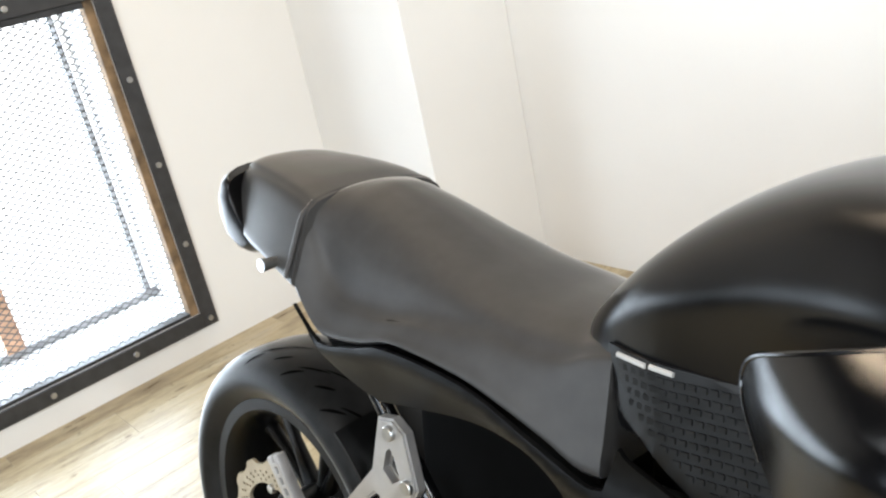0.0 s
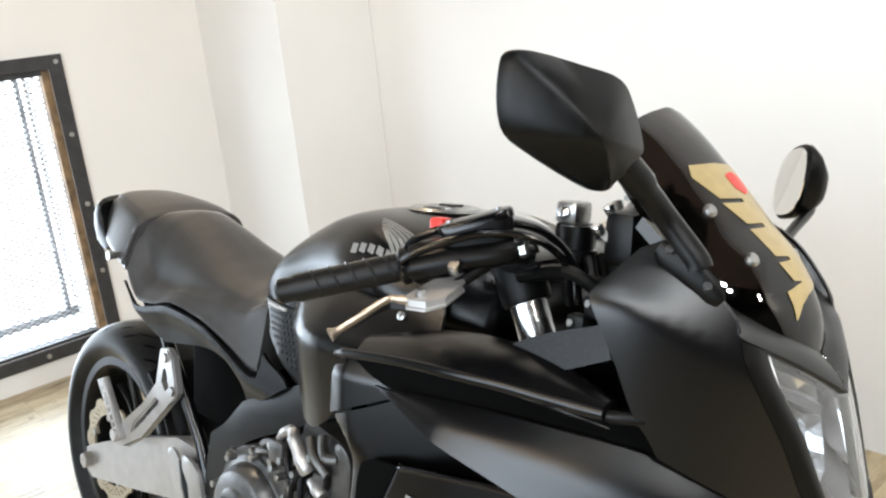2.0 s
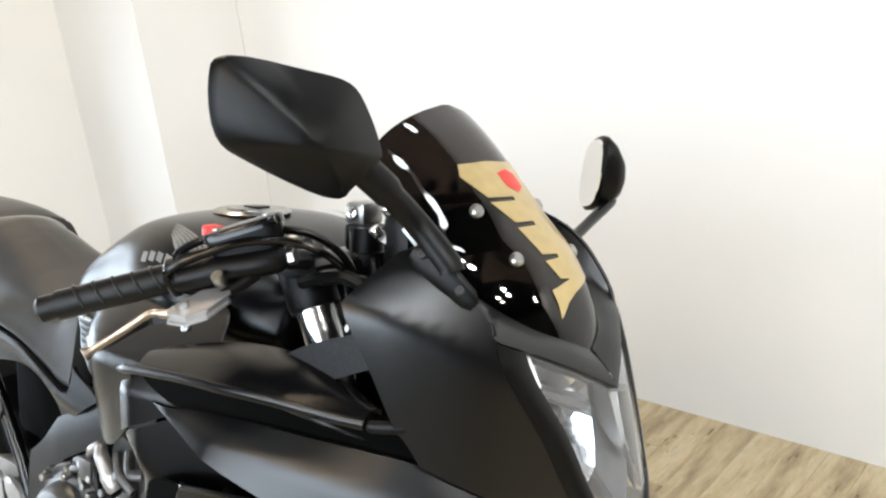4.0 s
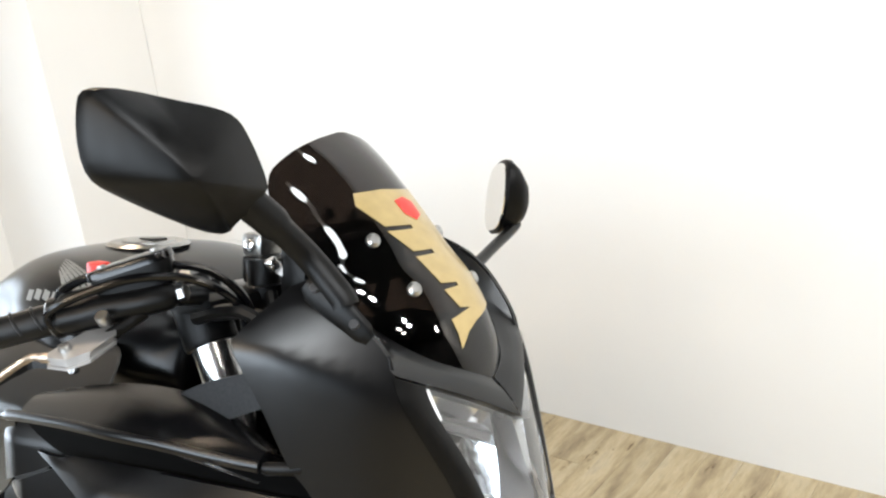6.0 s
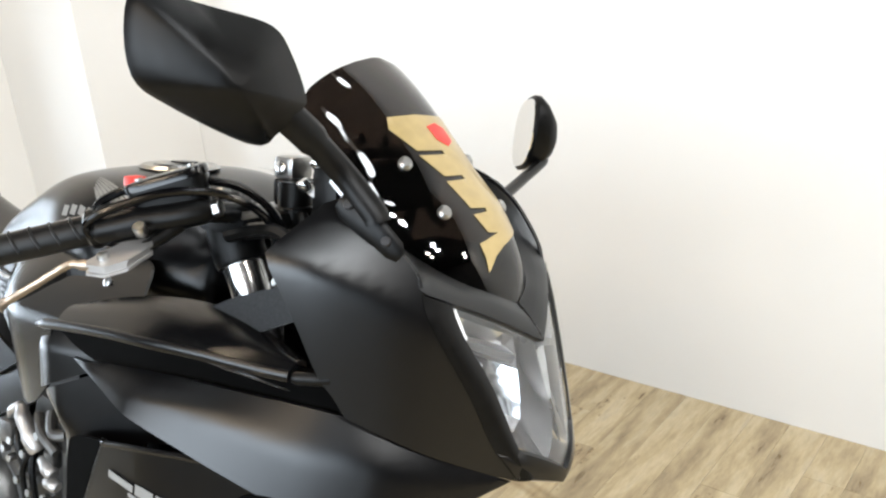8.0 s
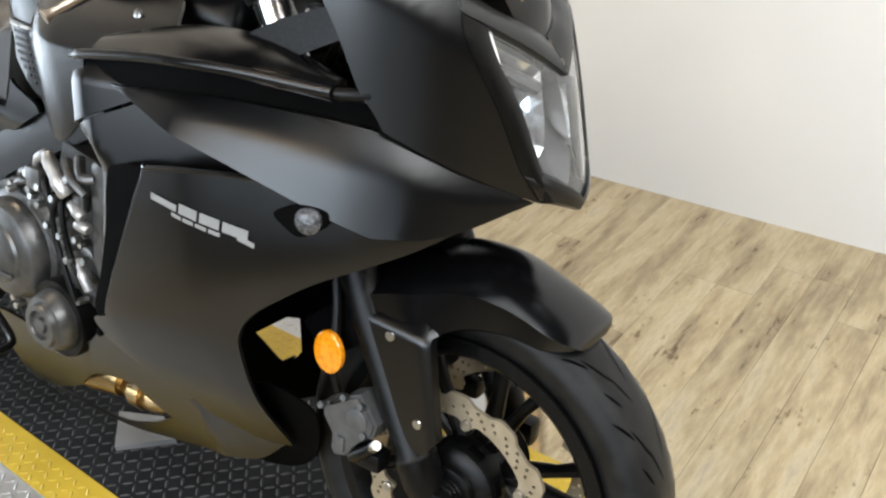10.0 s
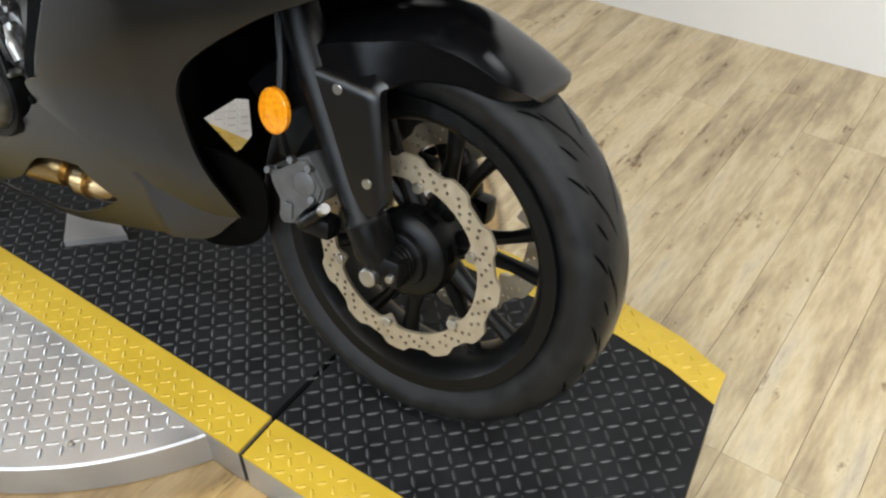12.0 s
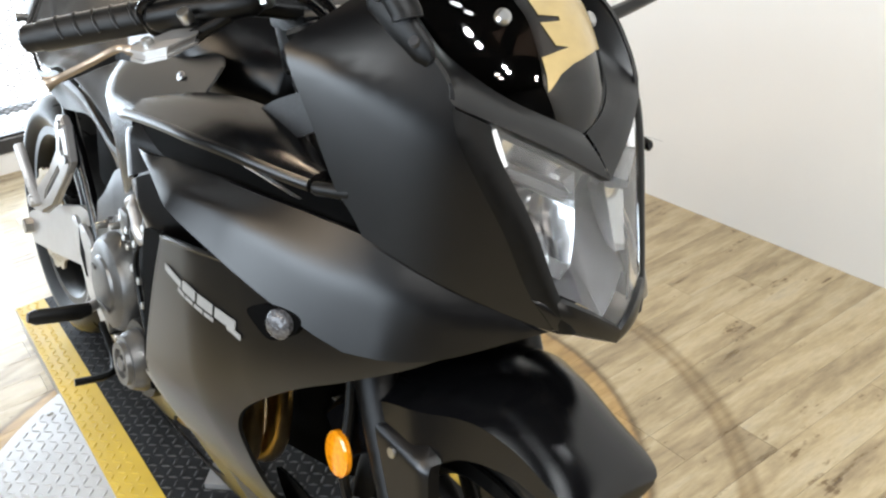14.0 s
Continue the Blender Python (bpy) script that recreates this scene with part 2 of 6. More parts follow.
M_SILL = mat("white_sill", (0.75, 0.75, 0.74), 0.6, noise_scale=6, vary=0.08)

M_TANK = lacquer("satin_tank_paint", (0.004, 0.004, 0.0043), 0.31, 1.45, 40)
M_SHROUD = lacquer("satin_shroud", (0.003, 0.003, 0.0033), 0.25, 1.6, 60, rough_vary=0.006)
M_HOUSING = mat("grey_lamp_housing", (0.06, 0.06, 0.063), 0.35, 0.3, noise_scale=40, vary=0.1)
M_BOWL = mat("vacuum_metal_bowl", (0.62, 0.62, 0.62), 0.14, 0.97, noise_scale=20, vary=0.05)
M_SMOKELAMP = mat("grey_lamp_facets", (0.07, 0.07, 0.075), 0.2, 0.3, noise_scale=260, vary=0.6, bump=1.0, bump_scale=300)
M_CALIPER = mat("grey_caliper_paint", (0.085, 0.085, 0.085), 0.45, 0.4, noise_scale=60, vary=0.2, bump=0.15, bump_scale=500)
M_CASE = mat("dark_cast_alloy", (0.05, 0.05, 0.05), 0.5, 0.5, noise_scale=45, vary=0.3, bump=0.2, bump_scale=400)

# ---- mesh helpers ----
SHELL = []


def shell_normals(me, f, side):
    """Shades both faces of a shell by the surface that it follows, its rim flat."""
    def normal(x, z):
        e = 0.004
        return Vector((-(f(x + e, z) - f(x - e, z)) / (2 * e), side, -(f(x, z + e) - f(x, z - e)) / (2 * e))).normalized()
    lean = 0.0
    for p in me.polygons:
        d = p.normal.dot(normal(p.center.x, p.center.z))
        mid = sum(side * me.vertices[k].co.y - f(me.vertices[k].co.x, me.vertices[k].co.z) for k in p.vertices) / len(p.vertices)
        if abs(d) > 0.75 and mid > -0.0008:
            lean += d * p.area
    if lean < 0:
        me.flip_normals()
        me.update()
    at = [normal(v.co.x, v.co.z) for v in me.vertices]
    out = [None] * len(me.loops)
    for p in me.polygons:
        d = p.normal.dot(normal(p.center.x, p.center.z))
        for k in p.loop_indices:
            n = at[me.loops[k].vertex_index]
            out[k] = n if d > 0.75 else (-n if d < -0.75 else p.normal.copy())
    me.normals_split_custom_set(out)


def part(name, bm, material, parent=None, label="", smooth=True, angle=35):
    bmesh.ops.recalc_face_normals(bm, faces=bm.faces[:])
    me = bpy.data.meshes.new(name)
    bm.to_mesh(me)
    bm.free()
    me.materials.append(material)
    if smooth:
        me.shade_smooth()
        me.set_sharp_from_angle(angle=radians(angle))
    if SHELL:
        shell_normals(me, *SHELL.pop())
    ob = new(name, me)
    if parent:
        ob.parent = parent
    if label:
        ob["label"] = label
    return ob


def thing(name, label, category, at=(0, 0, 0), kind="", group=""):
    ob = new(name)
    ob.location = at
    ob.empty_display_size = 0.05
    return tagged(ob, label, category, group, kind)


def box(bm, lo, hi, bevel=0.0, segs=2):
    r = bmesh.ops.create_cube(bm, size=1.0)["verts"]
    for v in r:
        v.co = Vector([(a + b) / 2 + c * (b - a) for a, b, c in zip(lo, hi, v.co)])
    if bevel:
        es = list({e for v in r for e in v.link_edges})
        bmesh.ops.bevel(bm, geom=es, offset=bevel, segments=segs, profile=0.6, affect="EDGES")


def boxed(lo, hi, bevel=0.0, segs=2):
    bm = bmesh.new()
    box(bm, lo, hi, bevel, segs)
    return bm


def sweep(bm, pts, r, n=10, cap=True, flat=1.0):
    """A tube along pts; r one radius or one for each point; flat squeezes it across."""
    pts = [Vector(p) for p in pts]
    rs = r if isinstance(r, (list, tuple)) else [r] * len(pts)
    rings, up = [], None
    for i, p in enumerate(pts):
        d = (pts[min(i + 1, len(pts) - 1)] - pts[max(i - 1, 0)]).normalized()
        if up is None:
            up = Vector((0, 0, 1)) if abs(d.z) < 0.9 else Vector((0, 1, 0))
        a = (up - d * up.dot(d)).normalized()
        up, b = a, d.cross(a)
        rings.append([bm.verts.new(p + rs[i] * (math.cos(2 * math.pi * k / n) * a + flat * math.sin(2 * math.pi * k / n) * b)) for k in range(n)])
    for u, v in zip(rings, rings[1:]):
        for k in range(n):
            bm.faces.new((u[k], u[(k + 1) % n], v[(k + 1) % n], v[k]))
    if cap:
        bm.faces.new(rings[0])
        bm.faces.new(rings[-1])


def tube(pts, r, n=10, flat=1.0):
    bm = bmesh.new()
    sweep(bm, pts, r, n, True, flat)
    return bm


def spline(ctrl, steps=6, closed=False):
    """Catmull-Rom points through ctrl."""
    ps = [Vector(p) for p in ctrl]
    out, n = [], len(ps)
    for i in range(n if closed else n - 1):
        p0, p1, p2, p3 = (ps[(i + k) % n] if closed else ps[min(max(i + k, 0), n - 1)] for k in (-1, 0, 1, 2))
        for s in range(steps):
            t = s / steps
            out.append(0.5 * (2 * p1 + (p2 - p0) * t + (2 * p0 - 5 * p1 + 4 * p2 - p3) * t * t + (3 * p1 - p0 - 3 * p2 + p3) * t ** 3))
    if not closed:
        out.append(ps[-1])
    return out


def ease(xs, ys):
    """A smooth function through the points (xs, ys), level beyond its ends."""
    xs, ys = list(xs), list(ys)
    n = len(xs)
    d = [(ys[i + 1] - ys[i]) / (xs[i + 1] - xs[i]) for i in range(n - 1)]
    m = [0.0] + [0.0 if d[i - 1] * d[i] <= 0 else 2 * d[i - 1] * d[i] / (d[i - 1] + d[i]) for i in range(1, n - 1)] + [0.0]
    m[0], m[-1] = d[0], d[-1]

    def f(x):
        if x <= xs[0]:
            return ys[0]
        if x >= xs[-1]:
            return ys[-1]
        i = max(k for k in range(n - 1) if xs[k] <= x)
        h = xs[i + 1] - xs[i]
        t = (x - xs[i]) / h
        return ys[i] * (1 + 2 * t) * (1 - t) ** 2 + m[i] * h * t * (1 - t) ** 2 + ys[i + 1] * t * t * (3 - 2 * t) + m[i + 1] * h * t * t * (t - 1)
    return f


def loft(rings, closed=True, cap=True):
    bm = bmesh.new()
    vs = [[bm.verts.new(p) for p in ring] for ring in rings]
    n = len(vs[0])
    for u, v in zip(vs, vs[1:]):
        for k in range(n if closed else n - 1):
            bm.faces.new((u[k], u[(k + 1) % n], v[(k + 1) % n], v[k]))
    if cap and closed:
        bm.faces.new(vs[0])
        bm.faces.new(vs[-1])
    return bm


def revolve(profile, n=64, at=(0, 0, 0), dent=None):
    """Turns the closed profile [(radius, y)] about the y axis through at."""
    bm = bmesh.new()
    rings = []
    for k in range(n):
        a = 2 * math.pi * k / n
        ring = []
        for i, (r, y) in enumerate(profile):
            rr = r - (dent(a, i, y) if dent else 0)
            ring.append(bm.verts.new((at[0] + rr * math.cos(a), at[1] + y, at[2] + rr * math.sin(a))))
        rings.append(ring)
    m = len(profile)
    for k in range(n):
        u, v = rings[k], rings[(k + 1) % n]
        for i in range(m):
            bm.faces.new((u[i], u[(i + 1) % m], v[(i + 1) % m], v[i]))
    return bm


def plate(outlines, thick, put):
    """A sheet cut to the outlines (the first outside, the rest holes) in a plane; put(u, v, w) gives the place, w from 0 to thick."""
    bm = bmesh.new()
    es = []
    for o in outlines:
        vs = [bm.verts.new((u, v, 0)) for u, v in o]
        es += [bm.edges.new((vs[i], vs[(i + 1) % len(vs)])) for i in range(len(vs))]
    bmesh.ops.triangle_fill(bm, use_beauty=True, use_dissolve=False, edges=es)
    top = bmesh.ops.extrude_face_region(bm, geom=bm.faces[:])["geom"]
    up = {g for g in top if isinstance(g, bmesh.types.BMVert)}
    for v in bm.verts:
        v.co = Vector(put(v.co.x, v.co.y, thick if v in up else 0.0))
    return bm


def panel(outline, f, thick=0.004, grid=0.02, side=-1, roll=0.0, curve=4, off=0.0):
    """A shell cut to the outline [(x, z)] (a third value 1: a sharp corner) that follows y = side * f(x, z); roll: how far its rim turns in."""
    n = len(outline)
    pts = []
    for i in range(n):
        p0, p1, p2, p3 = (outline[(i + k) % n] for k in (-1, 0, 1, 2))
        sharp1, sharp2 = len(p1) > 2, len(p2) > 2
        a, b = Vector(p1[:2]), Vector(p2[:2])
        t1 = (b - a) if sharp1 else (b - Vector(p0[:2])) * 0.5
        t2 = (b - a) if sharp2 else (Vector(p3[:2]) - a) * 0.5
        for s in range(curve):
            t = s / curve
            pts.append(a * (1 + 2 * t) * (1 - t) ** 2 + t1 * t * (1 - t) ** 2 + b * t * t * (3 - 2 * t) + t2 * t * t * (t - 1))
    bm = bmesh.new()
    vs = [bm.verts.new((p.x, 0, p.y)) for p in pts]
    es = [bm.edges.new((vs[i], vs[(i + 1) % len(vs)])) for i in range(len(vs))]
    bmesh.ops.triangle_fill(bm, use_beauty=True, use_dissolve=False, edges=es)
    xs, zs = [p.x for p in pts], [p.y for p in pts]
    for axis, vals in ((0, xs), (2, zs)):
        g = math.ceil(min(vals) / grid) * grid
        while g < max(vals):
            no = [0, 0, 0]
            no[axis] = 1
            co = [0, 0, 0]
            co[axis] = g
            bmesh.ops.bisect_plane(bm, geom=bm.verts[:] + bm.edges[:] + bm.faces[:], plane_co=co, plane_no=no)
            g += grid
    bmesh.ops.dissolve_degenerate(bm, dist=1e-5, edges=bm.edges[:])
    rim = {v for e in bm.edges if e.is_boundary for v in e.verts}
    flatco = {v: (v.co.x, v.co.z) for v in bm.verts}
    for v in bm.verts:
        x, z = flatco[v]
        v.co.y = side * (f(x, z) + off - (roll if v in rim else 0.0))
    top = bmesh.ops.extrude_face_region(bm, geom=bm.faces[:])["geom"]
    for g in top:
        if isinstance(g, bmesh.types.BMVert):
            g.co.y -= side * thick
    if not roll:
        SHELL.append((f, side))
    return bm


def disc(c, axis, r, depth, n=20, r2=None, bevel=0.12):
    """A short round part: a bolt head, a cap, a cover."""
    c, a = Vector(c), Vector(axis).normalized()
    r2 = r if r2 is None else r2
    return tube([c, c + a * depth * 0.02, c + a * depth * (1 - bevel), c + a * depth], [r * 0.98, r, r2, r2 * (1 - bevel)], n)


# ---- the room ----
NORTH, WEST, SOUTH, EAST = 0.99, -2.37, -2.7, 5.5
DEEP = 0.335


def wall(name, lo, hi, m=M_WALL, label="smooth off-white painted wall"):
    return tagged(part(name, boxed(lo, hi), m, smooth=False), label, "wall", kind="structure")


wall("wall_north", (WEST - DEEP, NORTH, FLOOR - 0.1), (EAST + 0.2, NORTH + 0.15, CEIL))
bm = bmesh.new()
# unseen opening, added and sized for the highlights it gives the fairing
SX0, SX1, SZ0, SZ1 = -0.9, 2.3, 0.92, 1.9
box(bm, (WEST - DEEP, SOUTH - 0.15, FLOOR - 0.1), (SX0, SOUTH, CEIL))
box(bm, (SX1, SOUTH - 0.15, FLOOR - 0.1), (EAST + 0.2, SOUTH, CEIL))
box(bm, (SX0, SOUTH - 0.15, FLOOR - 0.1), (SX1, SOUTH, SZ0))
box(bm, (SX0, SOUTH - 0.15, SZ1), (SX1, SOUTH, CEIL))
tagged(part("wall_south", bm, M_SHOP, smooth=False), "dark painted shop wall, unseen, with an added opening for light", "wall", kind="structure")
shop = thing("sheen_opening", "unseen framed opening added to light the fairing", "window", ((SX0 + SX1) / 2, SOUTH, SZ0), kind="structure")
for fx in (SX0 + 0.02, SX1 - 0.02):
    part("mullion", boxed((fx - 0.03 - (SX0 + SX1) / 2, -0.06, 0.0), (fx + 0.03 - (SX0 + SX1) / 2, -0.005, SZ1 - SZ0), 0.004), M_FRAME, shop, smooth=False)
wall("wall_east", (EAST, SOUTH, FLOOR - 0.1), (EAST + 0.15, NORTH, CEIL), M_SHOP, "dark painted shop wall")
wall("wall_pilaster", (WEST + 0.002, 0.57, FLOOR - 0.05), (-1.79, NORTH - 0.002, CEIL - 0.002))
# west wall with the low window opening
WY0, WY1, WZ0, WZ1 = -2.58, -0.045, 0.1, 1.11
bm = bmesh.new()
box(bm, (WEST - DEEP, SOUTH, FLOOR - 0.1), (WEST, WY0, CEIL))
box(bm, (WEST - DEEP, WY1, FLOOR - 0.1), (WEST, NORTH, CEIL))
box(bm, (WEST - DEEP, WY0, FLOOR - 0.1), (WEST, WY1, WZ0))
box(bm, (WEST - DEEP, WY0, WZ1), (WEST, WY1, CEIL))
tagged(part("wall_west", bm, M_WALL, smooth=False), "off-white painted wall with a low meshed window", "wall", kind="structure")
tagged(part("ceiling", boxed((WEST - DEEP, SOUTH - 0.15, CEIL), (EAST + 0.2, NORTH + 0.15, CEIL + 0.1)), M_CEIL, smooth=False), "plain dark ceiling", "ceiling", kind="structure")
floor = tagged(part("floor", boxed((WEST - DEEP, SOUTH - 0.1, FLOOR - 0.1), (EAST + 0.1, NORTH + 0.1, FLOOR - 0.004)), M_GAP, smooth=False), "worn beige wood-look plank floor", "floor", kind="structure")

# ---- spotlights ----
for place, aim, power, tint in LAMPS:
    fit_ = thing("spotlight_fixture", "white twin-head spotlight with round heads", "spotlight", place, group="twin spotlights")
    fit_.matrix_world = look(place, aim)
    part("housing", boxed((-0.30, -0.05, -0.05), (0.30, 0.05, 0.0), 0.01), M_SILL, fit_, smooth=False)
    for side in (-HEAD, HEAD):
        part("lamp_head", tube([(side, 0, -0.05), (side, 0, -0.055), (side, 0, -0.078)], [0.06, 0.115, 0.12], 24), M_SILL, fit_, "white round lamp head")

# ---- window ----
win = thing("window_1", "low window with a black steel frame and expanded metal mesh", "window", (WEST, (WY0 + WY1) / 2, 0.6), kind="structure")
wx, wy, wz = win.location


def wbox(name, lo, hi, m, label="", bevel=0.0):
    return part(name, boxed([a - b for a, b in zip(lo, (wx, wy, wz))], [a - b for a, b in zip(hi, (wx, wy, wz))], bevel), m, win, label, smooth=False)


F = 0.05
wbox("frame_bar", (WEST + 0.001, WY1, WZ0 - F), (WEST + 0.012, WY1 + F, WZ1 + F), M_FRAME, "black steel frame bar", 0.002)
wbox("frame_bar", (WEST + 0.001, WY0 - F, WZ0 - F), (WEST + 0.012, WY0, WZ1 + F), M_FRAME, "black steel frame bar", 0.002)
wbox("frame_bar", (WEST + 0.001, WY0, WZ1), (WEST + 0.012, WY1, WZ1 + F), M_FRAME, "black steel frame bar", 0.002)
wbox("frame_bar", (WEST + 0.001, WY0, WZ0 - F), (WEST + 0.012, WY1, WZ0), M_FRAME, "black steel frame bar", 0.002)
for y in [WY1 + F / 2 - 0.262 * k for k in range(12)]:
    for z in (WZ0 - F / 2, WZ1 + F / 2):
        part("screw", disc((0.012, y - wy, z - wz), (1, 0, 0), 0.009, 0.006, 10), M_STEEL, win)
for z in [WZ0 - F / 2 + 0.265 * k for k in range(1, 4)]:
    part("screw", disc((0.012, WY1 + F / 2 - wy, z - wz), (1, 0, 0), 0.009, 0.006, 10), M_STEEL, win)
# timber liner behind the frame
wbox("liner", (WEST - 0.045, WY1 - 0.028, WZ0), (WEST - 0.002, WY1 - 0.001, WZ1), M_TIMBER, "rough brown timber liner")
wbox("liner", (WEST - 0.045, WY0, WZ1 - 0.02), (WEST - 0.002, WY1 - 0.03, WZ1 - 0.001), M_FRAME)
wbox("liner", (WEST - 0.045, WY0, WZ0 + 0.001), (WEST - 0.002, WY1 - 0.03, WZ0 + 0.012), M_FRAME)
# expanded metal mesh: two sets of slanting strands
bm = bmesh.new()
a0, a1, b0, b1 = WY0 + 0.002, WY1 - 0.03, WZ0 + 0.013, WZ1 - 0.021
for sign in (1, -1):
    slope = 0.62 * sign
    c = b0 - abs(slope) * (a1 - a0) - 0.1
    while c < b1 + abs(slope) * (a1 - a0) + 0.1:
        # z = c + slope * (y - mid)
        mid = (a0 + a1) / 2
        lo, hi = sorted(((b0 - c) / slope + mid, (b1 - c) / slope + mid))
        lo, hi = max(lo, a0), min(hi, a1)
        if hi - lo > 0.004:
            sweep(bm, [(-0.018, lo - wy, c + slope * (lo - mid) - wz), (-0.018, hi - wy, c + slope * (hi - mid) - wz)], 0.0018, 4, False)
        c += 0.0205
tagged(part("mesh_grille", bm, M_MESHWIRE, win, "dark expanded steel mesh", smooth=False), kind="stuff")
# outer glazing frame and post at the back of the reveal
XB = WEST - DEEP
wbox("sill", (XB, WY0, WZ0 - 0.004), (WEST - 0.05, WY1, WZ0 + 0.006), M_SILL, "white painted sill")
wbox("outer_frame", (XB + 0.002, WY0, WZ0 + 0.007), (XB + 0.03, WY1, WZ0 + 0.03), M_SASH, "grey outer window frame")
wbox("outer_frame", (XB + 0.002, WY1 - 0.042, WZ0 + 0.031), (XB + 0.03, WY1 - 0.024, WZ1 - 0.001), M_SASH, "grey outer window jamb")
for k in range(4):
    y = -0.535 - 0.78 * k
    wbox("post", (XB - 0.02, y - 0.028, WZ0 + 0.031), (XB + 0.04, y + 0.028, WZ1 - 0.001), M_POST, "reddish brown timber post")
tagged(part("backdrop", boxed((WEST - 1.6, WY0 - 4.5, FLOOR - 0.6), (WEST - 1.58, WY1 + 2.0, 2.6)), M_DAY, smooth=False), "overexposed daylight outside the window", "backdrop", kind="structure")

# ---- motorcycle ----
bike = thing("motorcycle", "matte black fully faired sport motorcycle leaning on its side stand", "motorcycle")
TURN, LEAN = radians(3), radians(-12)
R = Matrix.Rotation(TURN, 4, "Z") @ Matrix.Rotation(LEAN, 4, "X")
bike.matrix_world = Matrix.Translation((-0.1777, -0.5209, 0.0096)) @ R


FRONT, REAR = (0.7288, -0.012, 0.2965), (-0.725, 0.0, 0.317)
width_at = ease([-0.1, 0.2, 0.3, 0.45, 0.55, 0.60, 0.65, 0.70, 0.736, 0.78, 0.80, 0.82], [0.2, 0.25, 0.262, 0.265, 0.25, 0.236, 0.215, 0.18, 0.147, 0.088, 0.055, 0.0])
width_by = ease([0.1, 0.2, 0.3, 0.4, 0.5, 0.65, 0.83, 0.89, 0.94, 1.0], [0.45, 0.62, 0.78, 0.9, 0.97, 1, 1, 0.975, 0.92, 0.82])
fold_at = ease([0.2, 0.275, 0.531, 0.7, 0.8], [0.43, 0.451, 0.575, 0.645, 0.68])


def skin(x, z):
    """Half width of the fairing."""
    return width_at(x) * width_by(z)


far_by = ease([0.5, 0.66, 0.70, 0.793, 0.877, 0.97], [1.0, 0.92, 0.86, 0.68, 0.6, 0.56])
crease_z = ease([0.58, 0.63, 0.735, 0.80], [0.93, 0.924, 0.862, 0.80])
flare_at = ease([0.55, 0.60, 0.63, 0.70, 0.75], [0.012, 0.012, 0.011, 0.004, 0.0])
shoulder_at = ease([0.60, 0.63, 0.70, 0.735, 0.80], [1.35, 1.3, 0.5, 0.3, 0.2])


def cowl_skin(x, z):
    """The front cowl: it flares outwards up to a crease, then falls in to its top edge."""
    zc = crease_z(x)
    t = min(1.0, max(0.0, (z - 0.75) / max(0.02, zc - 0.75)))
    out = flare_at(x) * t * t * (3 - 2 * t)
    e = (z - zc) / 0.005
    fall = 0.005 * (math.log1p(math.exp(e)) if e < 30 else e)
    return width_at(x) + out - shoulder_at(x) * fall


def side_skin(s):
    """The far half of the nose stands closer in."""
    return cowl_skin if s < 0 else (lambda x, z: cowl_skin(x, z) * far_by(z))


def far_of(s, f):
    """The same surface, drawn in towards the nose on the far side."""
    return f if s < 0 else (lambda x, z: f(x, z) * (1 + (far_by(z) - 1) * min(1, max(0, (x - 0.5) / 0.2))))


def low_skin(x, z):
    t = (fold_at(x) - z) / 0.012
    return skin(x, z) - 0.25 * 0.012 * (math.log1p(math.exp(t)) if t < 30 else t)


def soft_step(d, r=0.0022):
    """max(0, d) with a rounded corner."""
    t = d / r
    return r * (math.log1p(math.exp(t)) if t < 30 else t)


def tyre(name, wheel, c, radius, half, bead, grooves, tilt):
    prof = []
    n = 40
    for i in range(n + 1):
        a = -1 + 2 * i / n
        y = half * math.sin(a * math.pi / 2 * 0.98)
        r = radius - (radius - bead - 0.03) * abs(a) ** 2.6
        if abs(a) > 0.9:
            y *= 1 - 0.3 * (abs(a) - 0.9)
        prof.append((r, y))
    inner = [(bead, half * 0.72), (bead - 0.004, half * 0.6), (bead - 0.004, -half * 0.6), (bead, -half * 0.72)]
    full = prof + inner
    ob = part("tyre", revolve(full, 160, c), M_RUBBER, wheel, "black road tyre with slanted grooves", angle=50)
    bm = bmesh.new()

    def spot(a, u, side):
        v = math.asin(max(-1, min(1, u))) / (math.pi / 2 * 0.98)
        r = radius - (radius - bead - 0.03) * abs(v) ** 2.6 + 0.0009
        return (c[0] + r * math.cos(a), c[1] + side * half * u, c[2] + r * math.sin(a))
    # grooves are not cut: dark slivers on the tread carry their shade
    for k in range(grooves):
        for side in (-1, 1):
            a0 = 2 * math.pi * (k + (0.25 if side > 0 else 0)) / grooves
            for u0, u1, da, shift in ((0.10, 0.36, 0.19, 0.0), (0.34, 0.62, 0.17, 0.13), (0.62, 0.86, 0.12, 0.24), (0.5, 0.7, 0.10, 0.02)):
                lo, hi = [], []
                for i in range(9):
                    t = i / 8
                    u, a = u0 + (u1 - u0) * t, a0 + shift + tilt * da * t
                    w = 0.017 * math.sin(math.pi * (0.06 + 0.88 * t)) ** 0.6
                    lo.append(bm.verts.new(spot(a - w, u, side)))
                    hi.append(bm.verts.new(spot(a + w, u + 0.012, side)))
                for i in range(8):
                    bm.faces.new((lo[i], lo[i + 1], hi[i + 1], hi[i]))
    tagged(part("groove_shade", bm, M_DARK, ob, "near-black slivers painting the shade of slanted tread grooves"), kind="stuff")
    return ob


